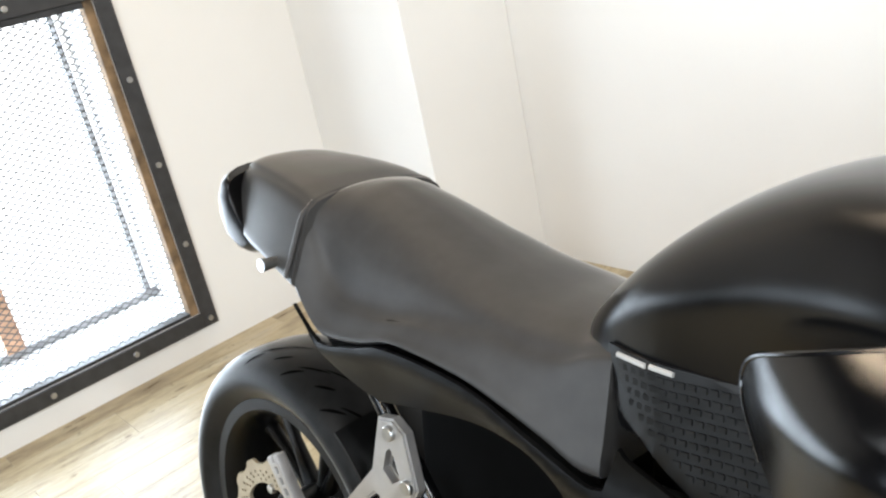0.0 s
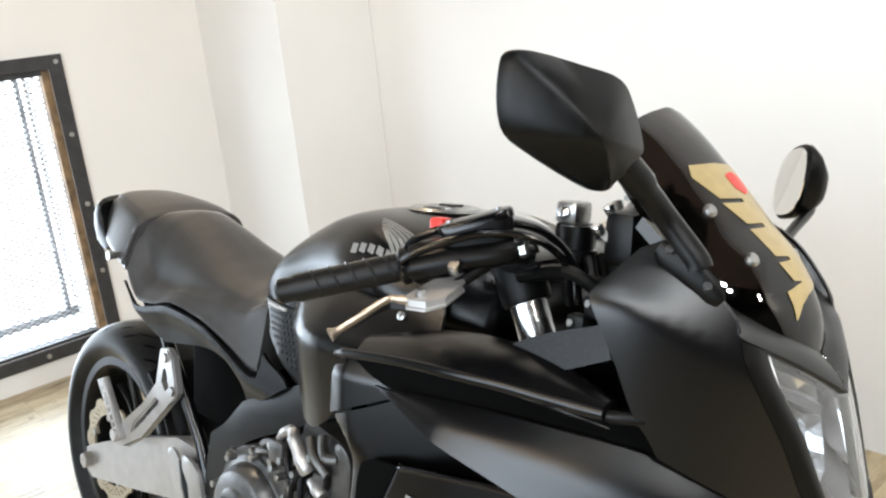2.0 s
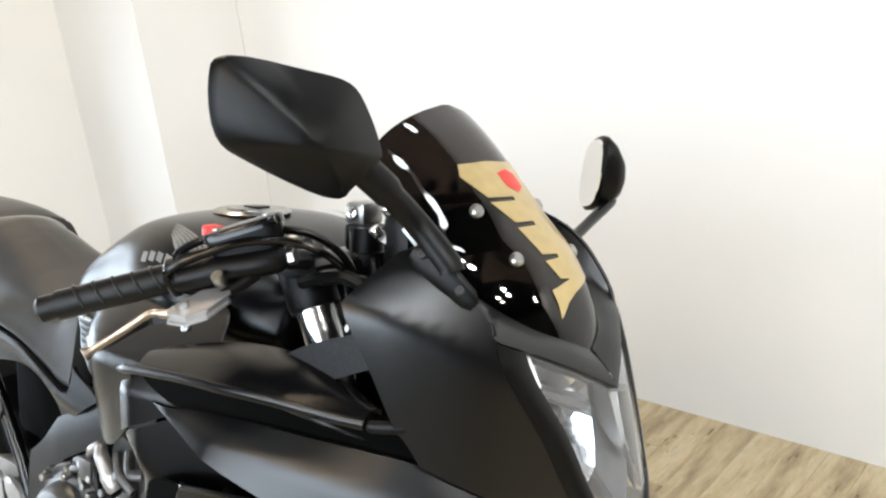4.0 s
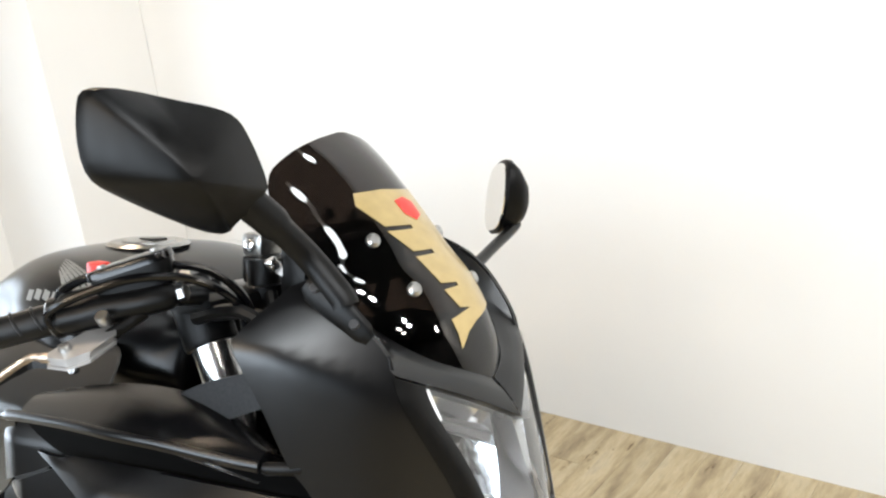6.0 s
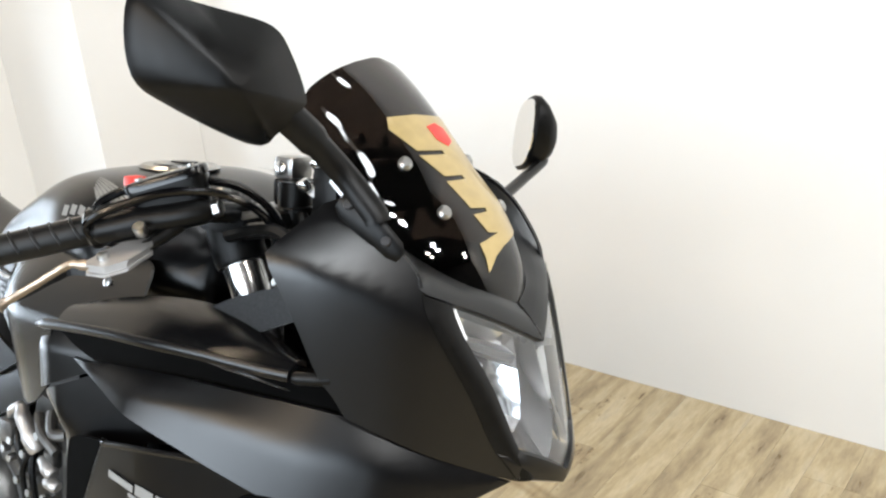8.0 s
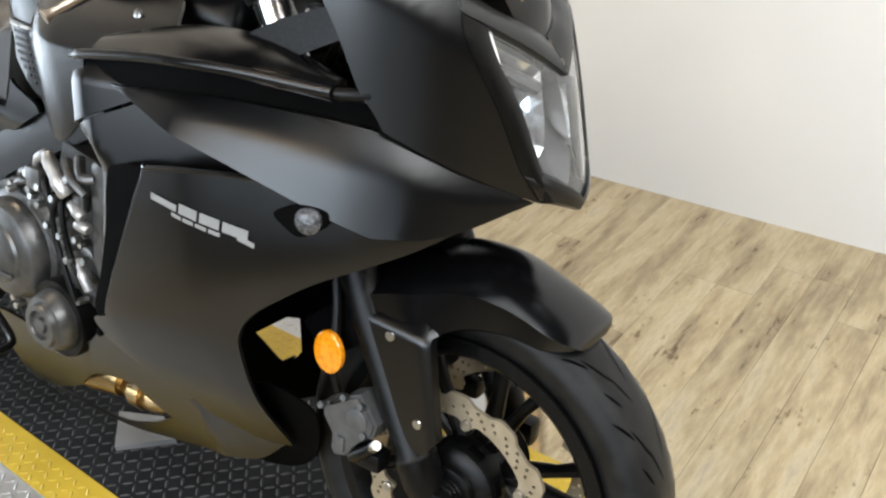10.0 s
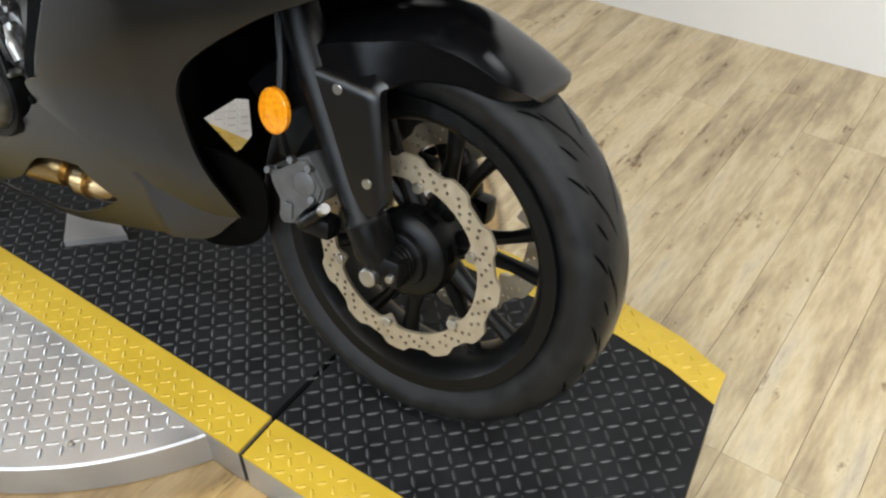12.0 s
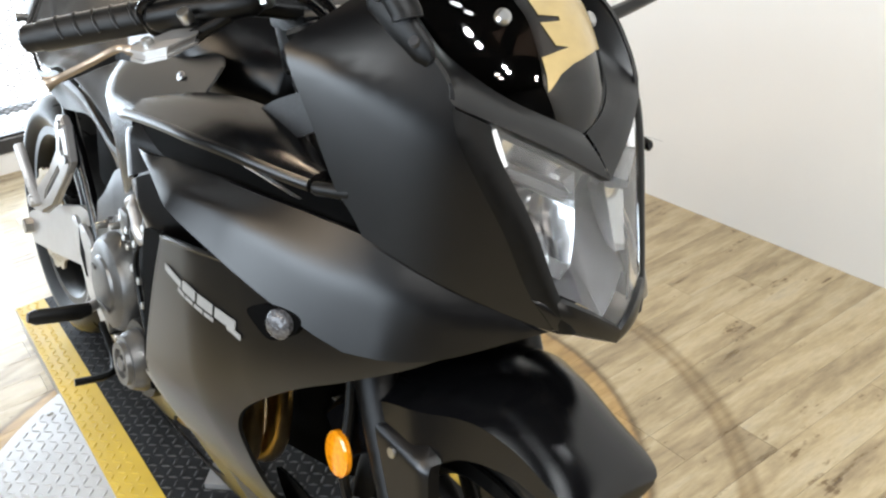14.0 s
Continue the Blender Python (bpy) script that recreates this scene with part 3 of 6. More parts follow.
def make_wheel(name, c, bead, half, hub):
    b = bead
    rim = [(b + 0.012, half), (b + 0.012, half - 0.006), (b - 0.004, half - 0.012), (b - 0.016, half * 0.45), (b - 0.016, -half * 0.45), (b - 0.004, -half + 0.012),
           (b + 0.012, -half + 0.006), (b + 0.012, -half), (b - 0.006, -half), (b - 0.014, -half + 0.008), (b - 0.026, -half * 0.4), (b - 0.026, half * 0.4), (b - 0.014, half - 0.008), (b - 0.006, half)]
    wheel = part(name, revolve(rim, 96, c), M_PLASTIC, bike, "black cast alloy wheel")
    part("hub", revolve([(0.02, hub), (0.046, hub), (0.052, hub - 0.008), (0.045, hub - 0.02), (0.045, -hub + 0.02), (0.052, -hub + 0.008), (0.046, -hub), (0.02, -hub)], 40, c), M_PLASTIC, wheel)
    for k in range(12):
        a = 2 * math.pi * (k // 2) / 6 + 0.2
        d = 0.16 if k % 2 else -0.16
        p = Vector(c) + Vector((math.cos(a + d * 0.6), 0, math.sin(a + d * 0.6))) * 0.04
        m = Vector(c) + Vector((math.cos(a + d), 0, math.sin(a + d))) * 0.12
        q = Vector(c) + Vector((math.cos(a + d * 1.25), 0, math.sin(a + d * 1.25))) * (b - 0.02)
        bm = tube([p, m, q], [0.013, 0.008, 0.0105], 10, 1.3)
        part("spoke", bm, M_PLASTIC, wheel)
    return wheel


def brake_disc(wheel, c, y, r, rin, bolts, phase, label):
    def at(u, v, w):
        return (c[0] + u, y + w - 0.0025, c[2] + v)
    waves = 12
    out = [(math.cos(a) * rr, math.sin(a) * rr) for a, rr in ((2 * math.pi * k / 192, r - 0.0035 + 0.0042 * math.tanh(2.6 * math.cos(waves * 2 * math.pi * k / 192))) for k in range(192))]
    inn = [(math.cos(a) * rr, math.sin(a) * rr) for a, rr in ((2 * math.pi * k / 144, rin - 0.014 * max(0, math.cos(bolts * (2 * math.pi * k / 144 - phase))) ** 8) for k in range(144))]
    holes = []
    for k in range(36):
        a = 2 * math.pi * k / 36
        for rr, sh in ((rin + 0.006, 0.0), (rin + 0.0125, 0.06), (rin + 0.019, 0.12)):
            if (k + int(sh * 50)) % 3 == 0 and rr < rin + 0.008:
                continue
            holes.append([(rr * math.cos(a + sh) + 0.0026 * math.cos(j * math.pi / 4), rr * math.sin(a + sh) + 0.0026 * math.sin(j * math.pi / 4)) for j in range(8)])
    d = part("brake_disc", plate([out, inn] + holes, 0.005, at), M_DISC, wheel, label, angle=30)
    for k in range(bolts):
        a = phase + 2 * math.pi * k / bolts
        s = -1 if y < 0 else 1
        part("disc_bolt", disc((c[0] + (rin - 0.004) * math.cos(a), y + s * 0.002, c[2] + (rin - 0.004) * math.sin(a)), (0, s, 0), 0.007, 0.006, 14), M_STEEL, wheel)
    return d


front_wheel = make_wheel("front_wheel", FRONT, 0.19, 0.05, 0.055)
tyre("tyre", front_wheel, FRONT, 0.2615, 0.053, 0.195, 17, 0.9)
for s, lab in ((-1, "drilled wave-edge steel brake disc"), (1, "drilled wave-edge steel brake disc")):
    brake_disc(front_wheel, FRONT, FRONT[1] + s * 0.066, 0.1385, 0.1075, 6, radians(22), lab)
part("hub_flange", revolve([(0.02, -0.078), (0.03, -0.08), (0.036, -0.078), (0.038, -0.07), (0.05, -0.068), (0.057, -0.062), (0.06, -0.05), (0.058, -0.03), (0.02, -0.03)], 40, FRONT), M_PLASTIC, front_wheel, "black drum hub")
# hub slots are solid dark blocks, the shade inside put into colour
for k in range(7):
    a = 2 * math.pi * k / 7 + 0.3
    c = Vector((FRONT[0] + 0.0585 * math.cos(a), FRONT[1] - 0.051, FRONT[2] + 0.0585 * math.sin(a)))
    bm = boxed((-0.0022, -0.007, -0.011), (0.0022, 0.007, 0.011), 0.0015)
    bmesh.ops.transform(bm, matrix=Matrix.Translation(c) @ Matrix.Rotation(-a, 4, "Y"), verts=bm.verts[:])
    part("hub_slot_shade", bm, M_DARK, front_wheel, "near-black block painting the shade of a hub slot")
for k in range(3):
    part("axle_ring", revolve([(0.021, 0), (0.026 - 0.001 * k, 0), (0.027 - 0.001 * k, -0.003), (0.026 - 0.001 * k, -0.006), (0.021, -0.006)], 32, (FRONT[0], FRONT[1] - 0.079 - 0.0065 * k, FRONT[2])), M_PLASTIC, front_wheel)
rear_wheel = make_wheel("rear_wheel", REAR, 0.196, 0.07, 0.065)
tyre("tyre", rear_wheel, REAR, 0.284, 0.088, 0.2, 17, 0.9)
brake_disc(rear_wheel, REAR, -0.09, 0.118, 0.08, 5, 0.3, "drilled steel rear brake disc")

# ---- fork ----
FDIR = Vector((-0.427, 0, 0.904))


def fork_leg(s):
    foot = Vector((0.705, s * 0.108, 0.315))
    leg = part("fork_leg", tube([foot - FDIR * 0.035, foot - FDIR * 0.02, foot, foot + FDIR * 0.035, foot + FDIR * 0.04, foot + FDIR * 0.33, foot + FDIR * 0.335, foot + FDIR * 0.345],
                                [0.016, 0.022, 0.027, 0.028, 0.0245, 0.0245, 0.029, 0.029], 20), M_PLASTIC, bike, "black lower fork leg")
    part("fork_tube", tube([foot + FDIR * 0.34, foot + FDIR * 0.665], 0.0235, 24), M_CHROME, leg, "bright chromed fork tube")
    part("axle_clamp", boxed((0.69, s * 0.108 - 0.016, 0.275), (0.752, s * 0.108 + 0.016, 0.315), 0.01), M_PLASTIC, leg)
    part("axle_bolt", disc((0.714, s * 0.124, 0.285), (0, s, 0), 0.012, 0.012, 20), M_STEEL, leg)
    part("pinch_bolt", disc((0.742, s * 0.12, 0.292), (0, s, 0), 0.0055, 0.01, 12), M_STEEL, leg)
    return leg


for s in (-1, 1):
    fork_leg(s)
part("lower_yoke", boxed((0.455, -0.14, 0.71), (0.545, 0.14, 0.75), 0.015), M_PLASTIC, bike)
part("upper_yoke", boxed((0.40, -0.14, 0.905), (0.48, 0.14, 0.93), 0.012), M_PLASTIC, bike)

# ---- front mudguard: crowned top, a crease, then the side skirt ----
guard_r = ease([59.5, 61, 64, 75, 90, 100, 140], [0.272, 0.281, 0.288, 0.295, 0.305, 0.305, 0.312])
guard_drop = ease([59.5, 61, 64, 68, 71, 76, 84, 92, 100, 140], [0.004, 0.009, 0.026, 0.038, 0.043, 0.05, 0.064, 0.075, 0.088, 0.09])
guard_w = ease([59.5, 60.2, 61.5, 64, 68, 76, 84, 92, 104, 140], [0.03, 0.044, 0.054, 0.062, 0.067, 0.069, 0.076, 0.088, 0.112, 0.114])
guard_break = ease([59.5, 63, 70, 78, 90, 104, 140], [0.99, 0.985, 0.95, 0.88, 0.78, 0.7, 0.7])
rings = []
for i in range(41):
    deg = 59.5 + (140 - 59.5) * (i / 40) ** 1.25
    a, rr, w, drop, ub = radians(deg), guard_r(deg), guard_w(deg), guard_drop(deg), guard_break(deg)
    half = [(0.97 * w * k, drop * 0.5 * ub * k ** 2.4) for k in (0, 0.2, 0.4, 0.6, 0.75, 0.86, 0.94, 0.985, 1.0)]
    y0, d0 = half[-1]
    half += [(y0 + 0.25 * (w - y0) * k, d0 + (drop - d0) * k) for k in (0.04, 0.15, 0.4, 0.7, 0.95, 1.0)]
    ring = [(FRONT[0] + (rr - d) * math.cos(a), FRONT[1] + y, FRONT[2] + (rr - d) * math.sin(a)) for y, d in [(-y, d) for y, d in reversed(half)] + half[1:]]
    for x, y, z in reversed(ring[:]):
        ring.append((FRONT[0] + (x - FRONT[0]) * 0.988, FRONT[1] + (y - FRONT[1]) * 0.96, FRONT[2] + (z - FRONT[2]) * 0.988))
    rings.append(ring)
fender = part("front_mudguard", loft(rings), M_GLOSS, bike, "satin black front mudguard", angle=32)
for s in (-1, 1):
    part("fork_guard", panel([(0.622, 0.524, 1), (0.675, 0.552, 1), (0.709, 0.519, 1), (0.716, 0.471), (0.729, 0.388, 1), (0.71, 0.366), (0.685, 0.385), (0.655, 0.45), (0.632, 0.50)],
                             lambda x, z: 0.130 - 1.1 * soft_step(z - 0.523 + 0.09 * (x - 0.63)) - 0.9 * soft_step(x - 0.712 + 0.16 * (z - 0.46)), 0.014, 0.006, s), M_MATTE, fender, "black fork guard with a folded top")
    for px, pz in ((0.657, 0.51), (0.704, 0.408)):
        part("guard_bolt", disc((px, s * 0.124, pz), (0, s, 0), 0.0065, 0.009, 14), M_STEEL, fender)
    bm = plate([[(0.562, 0.386), (0.566, 0.368), (0.588, 0.352), (0.578, 0.326), (0.585, 0.317), (0.607, 0.324), (0.618, 0.352), (0.645, 0.366), (0.65, 0.385), (0.634, 0.408), (0.622, 0.42), (0.602, 0.41), (0.584, 0.386), (0.574, 0.392)]],
               0.03, lambda u, v, w: (u, s * (0.112 + w), v))
    bmesh.ops.bevel(bm, geom=[e for e in bm.edges if abs(e.verts[0].co.y) > 0.141 and abs(e.verts[1].co.y) > 0.141 and e.calc_face_angle(0) > 0.5], offset=0.004, segments=2, affect="EDGES")
    cal = part("caliper", bm, M_CALIPER, bike, "grey cast two-piston brake caliper", angle=25)
    part("caliper_rib", boxed((0.592, s * 0.142 - 0.004, 0.33), (0.604, s * 0.142 + 0.004, 0.352), 0.002), M_CALIPER, cal)
    part("piston_boss", disc((0.622, s * 0.136, 0.385), (0, s, 0), 0.016, 0.009, 20), M_CALIPER, cal)
    part("caliper_foot", boxed((0.60, s * 0.118 - 0.016, 0.31), (0.652, s * 0.118 + 0.014, 0.338), 0.008), M_PLASTIC, cal)
    for bx, bz in ((0.565, 0.384), (0.601, 0.408), (0.628, 0.405), (0.634, 0.366)):
        part("caliper_bolt", disc((bx, s * 0.138, bz), (0, s, 0.3), 0.0055, 0.009, 6), M_ENGINE, cal)
    part("slide_pin", tube([(0.606, s * 0.13, 0.318), (0.62, s * 0.14, 0.331), (0.636, s * 0.142, 0.345), (0.652, s * 0.142, 0.36)], [0.006, 0.009, 0.0075, 0.006], 12), M_PLASTIC, cal)
    part("pin_head", disc((0.648, s * 0.142, 0.357), (0.6, s * 0.3, 0.6), 0.0075, 0.012, 12), M_STEEL, cal)
    part("brake_hose", tube(spline([(0.585, s * 0.135, 0.41), (0.58, s * 0.14, 0.45), (0.575, s * 0.13, 0.52), (0.56, s * 0.12, 0.60)], 5), 0.006, 8), M_PLASTIC, cal)

# ---- reflectors ----
for s in (-1, 1):
    rings = [[(0.574 + k * 0.0215 * math.cos(a), s * (0.139 + d), 0.464 + k * 0.0275 * math.sin(a)) for a in (2 * math.pi * j / 28 for j in range(28))] for d, k in ((0, 1.05), (0.006, 1.05), (0.008, 0.95), (0.0095, 0.5))]
    part("reflector", loft(rings), M_AMBER, bike, "oval amber side reflector", angle=25)

# ---- fairing ----
mid_low = ease([0.352, 0.491, 0.592, 0.684, 0.739, 0.793], [0.768, 0.736, 0.704, 0.663, 0.664, 0.69])
mid_high = ease([0.352, 0.544, 0.68, 0.757, 0.793], [0.775, 0.781, 0.766, 0.719, 0.697])


def mid_skin(x, z):
    """The upper side panel: a proud face that leans out to a crease, then a narrow shelf falling in to its top edge."""
    t = min(1.2, max(-0.2, (z - mid_low(x)) / max(0.02, mid_high(x) - mid_low(x))))
    grow = min(1, max(0, (0.80 - x) / 0.09)) * min(1, max(0, x - 0.345) / 0.12)
    e = (t - 0.66) / 0.05
    fall = 0.05 * (math.log1p(math.exp(e)) if e < 30 else e)
    return skin(x, z) + 0.003 + grow * (0.018 - 0.017 * t - 0.044 * fall)


inner_x = ease([0.437, 0.52, 0.60, 0.65, 0.675, 0.70], [0.23, 0.255, 0.277, 0.283, 0.266, 0.236])
low_cowls = {}
for s in (-1, 1):
    cowl = part("front_cowl", panel([(0.618, 0.925, 1), (0.634, 0.967, 1), (0.655, 0.976), (0.682, 0.958), (0.704, 0.934), (0.724, 0.908), (0.733, 0.876), (0.748, 0.834), (0.765, 0.786), (0.78, 0.733), (0.796, 0.693, 1), (0.735, 0.735), (0.681, 0.770, 1), (0.672, 0.79), (0.66, 0.812), (0.642, 0.868)],
                                    side_skin(s), 0.005, 0.012, s), M_MATTE, bike, "matte black front cowl side")
    mid = part("side_cowl", panel([(0.352, 0.773, 1), (0.544, 0.781), (0.68, 0.766), (0.757, 0.719), (0.793, 0.694, 1), (0.739, 0.664), (0.684, 0.663, 1), (0.592, 0.704), (0.491, 0.736)],
                                  far_of(s, mid_skin), 0.005, 0.009, s), M_MATTE, bike, "matte black upper side panel")
    low_cowls[s] = part("lower_cowl", panel([(0.396, 0.683, 1), (0.52, 0.702), (0.592, 0.704, 1), (0.684, 0.663, 1), (0.742, 0.664, 1), (0.711, 0.643), (0.668, 0.62), (0.616, 0.593), (0.544, 0.541), (0.513, 0.501), (0.503, 0.457), (0.495, 0.38),
                                    (0.505, 0.29, 1), (0.445, 0.282), (0.357, 0.314), (0.236, 0.40, 1), (0.234, 0.431), (0.275, 0.451, 1), (0.349, 0.589)], far_of(s, low_skin), 0.005, 0.01, s), M_MATTE, bike, "matte black lower side panel")
    lip = spline([(0.277, 0, 0.455), (0.349, 0, 0.589), (0.394, 0, 0.680), (0.398, 0, 0.684), (0.45, 0, 0.694), (0.52, 0, 0.702), (0.592, 0, 0.7035)], 4)
    part("panel_lip", tube([(p.x, s * (low_skin(p.x, p.z) - 0.003), p.z) for p in lip], 0.0042, 8, 0.8), M_MATTE, low_cowls[s])
    part("inner_cowl", panel([(0.236, 0.699, 1), (0.266, 0.675), (0.283, 0.65), (0.277, 0.60), (0.255, 0.52), (0.23, 0.437, 1), (0.28, 0.445, 1), (0.36, 0.58), (0.40, 0.67, 1), (0.62, 0.69, 1), (0.6, 0.72), (0.49, 0.742), (0.38, 0.757), (0.342, 0.743, 1)],
                             lambda x, z: skin(x, z) - 0.012 - 0.34 * max(0, x - 0.285) - 9 * max(0, inner_x(z) + 0.036 - x) ** 2, 0.005, 0.012, s), M_MATTE, bike, "matte black inner side panel")
    part("shroud_foot", panel([(0.226, 0.775), (0.222, 0.736), (0.2345, 0.703, 1), (0.341, 0.747, 1), (0.356, 0.772), (0.46, 0.778), (0.36, 0.79), (0.279, 0.795), (0.245, 0.79)],
                              lambda x, z: skin(x, z) - 0.010 - 0.28 * max(0, x - 0.27) - 9 * max(0, 0.262 - x) ** 2 - 0.5 * max(0, z - 0.765), 0.005, 0.012, s), M_MATTE, bike, "matte black upper inner panel")
    # duct sheet is near black: the recess's shade is in its colour
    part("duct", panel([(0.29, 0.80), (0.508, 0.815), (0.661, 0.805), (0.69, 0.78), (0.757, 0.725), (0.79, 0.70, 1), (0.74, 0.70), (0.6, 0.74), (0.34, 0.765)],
                       far_of(s, lambda x, z: skin(x, z) - 0.022), 0.004, 0.02, s), M_DARK, bike, "recessed air duct with its shade put into the colour")
    rail = [tuple(p)[:2] for p in spline([(0.262, 0.7905, 0), (0.307, 0.799, 0), (0.42, 0.811, 0), (0.53, 0.8135, 0), (0.632, 0.8055, 0)], 6)]
    part("duct_lip", tube([(x, s * (skin(x, z) - 0.004), z) for x, z in rail], [0.0035] * 3 + [0.006] * (len(rail) - 3), 10, 0.75), M_TANK, bike, "satin black rounded rail over the duct")
    shelf = []
    for x, z in [p for p in rail if p[0] > 0.305]:
        t = min(1, max(0, (x - 0.27) / 0.385))
        inner = Vector((x, s * (0.236 - 0.05 * min(1, t * 1.7) + 0.012 * max(0, t - 0.75) * 4), z + 0.006 + 0.026 * math.sin(math.pi * min(1, 0.12 + 0.88 * t)) ** 1.2))
        outer = Vector((x, s * (skin(x, z) - 0.003), z + 0.004))
        shelf.append([outer.lerp(inner, u) + Vector((0, 0, 0.005 * math.sin(math.pi * u))) for u in (0, 0.1, 0.3, 0.5, 0.7, 0.9, 1.0)] + [inner + Vector((0, 0, -0.006)), outer + Vector((0, 0, -0.008))])
    part("cover_shelf", loft(shelf), M_SHROUD, bike, "glossy black shelf of the tank cover", angle=50)
    part("rail_end", tube([(x, s * (skin(x, z) - 0.003), z) for x, z in ((0.636, 0.805), (0.64, 0.8045), (0.667, 0.8055), (0.671, 0.807))], [0.0045, 0.0068, 0.0068, 0.004], 10, 0.75), M_PLASTIC, bike, "short black rail end")

# ---- nose: bezel, headlight, brow, screen ----
nose_x = ease([0.66, 0.69, 0.734, 0.826, 0.873, 0.93], [0.812, 0.816, 0.806, 0.777, 0.757, 0.72])
edge_x = ease([0.68, 0.693, 0.733, 0.786, 0.834, 0.876, 0.908, 0.94], [0.80, 0.796, 0.78, 0.765, 0.748, 0.733, 0.724, 0.70])
lens_u = ease([0.69, 0.73, 0.80, 0.85, 0.88], [0.34, 0.29, 0.26, 0.22, 0.23])
brow_low = ease([0.0, 0.22, 0.55, 1.0], [0.893, 0.878, 0.855, 0.823])


def face(s, z, u, out=0.0):
    """A place on the nose: u from 0 (cowl edge) to 1 (centre line)."""
    w = side_skin(s)(edge_x(z), z) * (1 - u)
    x = edge_x(z) + (nose_x(z) - edge_x(z)) * (1 - (1 - u) ** 1.8) + out
    return (x, s * w, z)


def lens_place(s, i, j, n=14, m=8, out=0.0):
    t, v = i / n, j / m
    foot = 0.727 - 0.034 * v
    z = foot + (brow_low(0.22 + 0.78 * v) - foot) * t
    u = lens_u(z) + (1 - lens_u(z)) * v
    return Vector(face(s, z, u, out))


def lens_row(i):
    return [lens_place(-1, i, j) for j in range(9)] + [lens_place(1, i, j) for j in reversed(range(8))]


bm = loft([lens_row(i) for i in range(15)], closed=False)
bmesh.ops.recalc_face_normals(bm, faces=bm.faces[:])
bmesh.ops.solidify(bm, geom=bm.faces[:], thickness=0.002)
lens = part("headlight", bm, M_LENS, bike, "clear pointed headlight lens", angle=60)
lens.visible_shadow = False
part("housing", loft([[p + Vector((-0.012 - 0.045 * math.sin(math.pi * (i + 1) / 17), 0, 0)) for p in lens_row(i)] for i in range(15)], closed=False), M_HOUSING, lens, "grey inner headlight housing")
for s in (-1, 1):
    # bright bowl: narrow at the foot, cut off by a shelf at the top
    bowl = []
    for i in range(7):
        t = i / 6
        row = []
        for j in range(9):
            v = 0.04 + 0.74 * (j / 8) * (0.3 + 0.7 * math.sqrt(t))
            q = lens_place(s, 14 * (0.12 + 0.82 * t), 8 * v)
            row.append(q + Vector((-0.018 - 0.035 * math.sin(math.pi * j / 8) * math.sin(math.pi * (0.1 + 0.8 * t)), 0, 0)))
        bowl.append(row)
    part("reflector_bowl", loft(bowl, closed=False), M_BOWL, lens, "bright faceted reflector bowl", smooth=False)
    a, b = lens_place(s, 10.4, 0.6, out=-0.02), lens_place(s, 10.4, 4.4, out=-0.02)
    part("bowl_shelf", tube([a, b], [0.007, 0.009], 6, 2.2), M_HOUSING, lens)
    part("position_lamp", tube([lens_place(s, 10.6, 0.35, out=-0.008), lens_place(s, 13.3, 0.25, out=-0.006)], [0.0035, 0.0045], 8), M_SILL, lens, "small white position lamp")
    part("bulb_cap", disc(lens_place(s, 8, 2.2, out=-0.045), (1, s * -0.3, 0), 0.012, 0.016, 16), M_CHROME, lens)
    bez = []
    for k in range(21):
        row = []
        for u in (0.02, 0.06, 0.25, 0.5, 0.75, 0.94, 1):
            z = 0.693 + (brow_low(u * 0.23) - 0.003 - 0.693) * k / 20
            row.append(Vector(face(s, z, u * lens_u(z), 0.001 + 0.004 * math.sin(math.pi * u))))
        bez.append(row)
    part("headlight_bezel", loft(bez, closed=False), M_PLASTIC, bike, "black bezel strip beside the headlight")
    chin = []
    for low, o in ((0.0, 0.0), (0.12, 0.004), (0.5, 0.005), (0.9, 0.003), (1.0, -0.003), (0.9, -0.05)):
        row = []
        for j in range(13):
            u = j / 12
            top = 0.727 - 0.034 * min(1, max(0, (u - 0.29) / 0.71))
            row.append(face(s, top + (0.694 - 0.02 * u - top) * low, u, o))
        chin.append(row)
    part("chin", loft(chin, closed=False), M_MATTE, bike, "matte black chin under the headlight")

screen_x = ease([0.862, 0.885, 0.905, 0.955, 0.987, 1.0, 1.011, 1.03, 1.045, 1.08, 1.108], [0.755, 0.752, 0.746, 0.716, 0.683, 0.671, 0.661, 0.643, 0.629, 0.592, 0.556])
screen_w = ease([0.862, 0.874, 0.893, 0.925, 0.96, 1.0, 1.04, 1.065, 1.085, 1.10, 1.108], [0.003, 0.035, 0.08, 0.116, 0.127, 0.13, 0.128, 0.117, 0.09, 0.05, 0.008])
SCREEN_MID = -0.012


def screen_at(y, z):
    d = y - SCREEN_MID
    return screen_x(z) - (4.3 * d * d + 60 * d ** 4 if d < 0 else 8.0 * d * d)


def screen_y(u, z):
    """Across the screen, u from -1 to 1; its far half stands closer in."""
    return SCREEN_MID + u * screen_w(z) * (0.92 if u < 0 else 0.72)


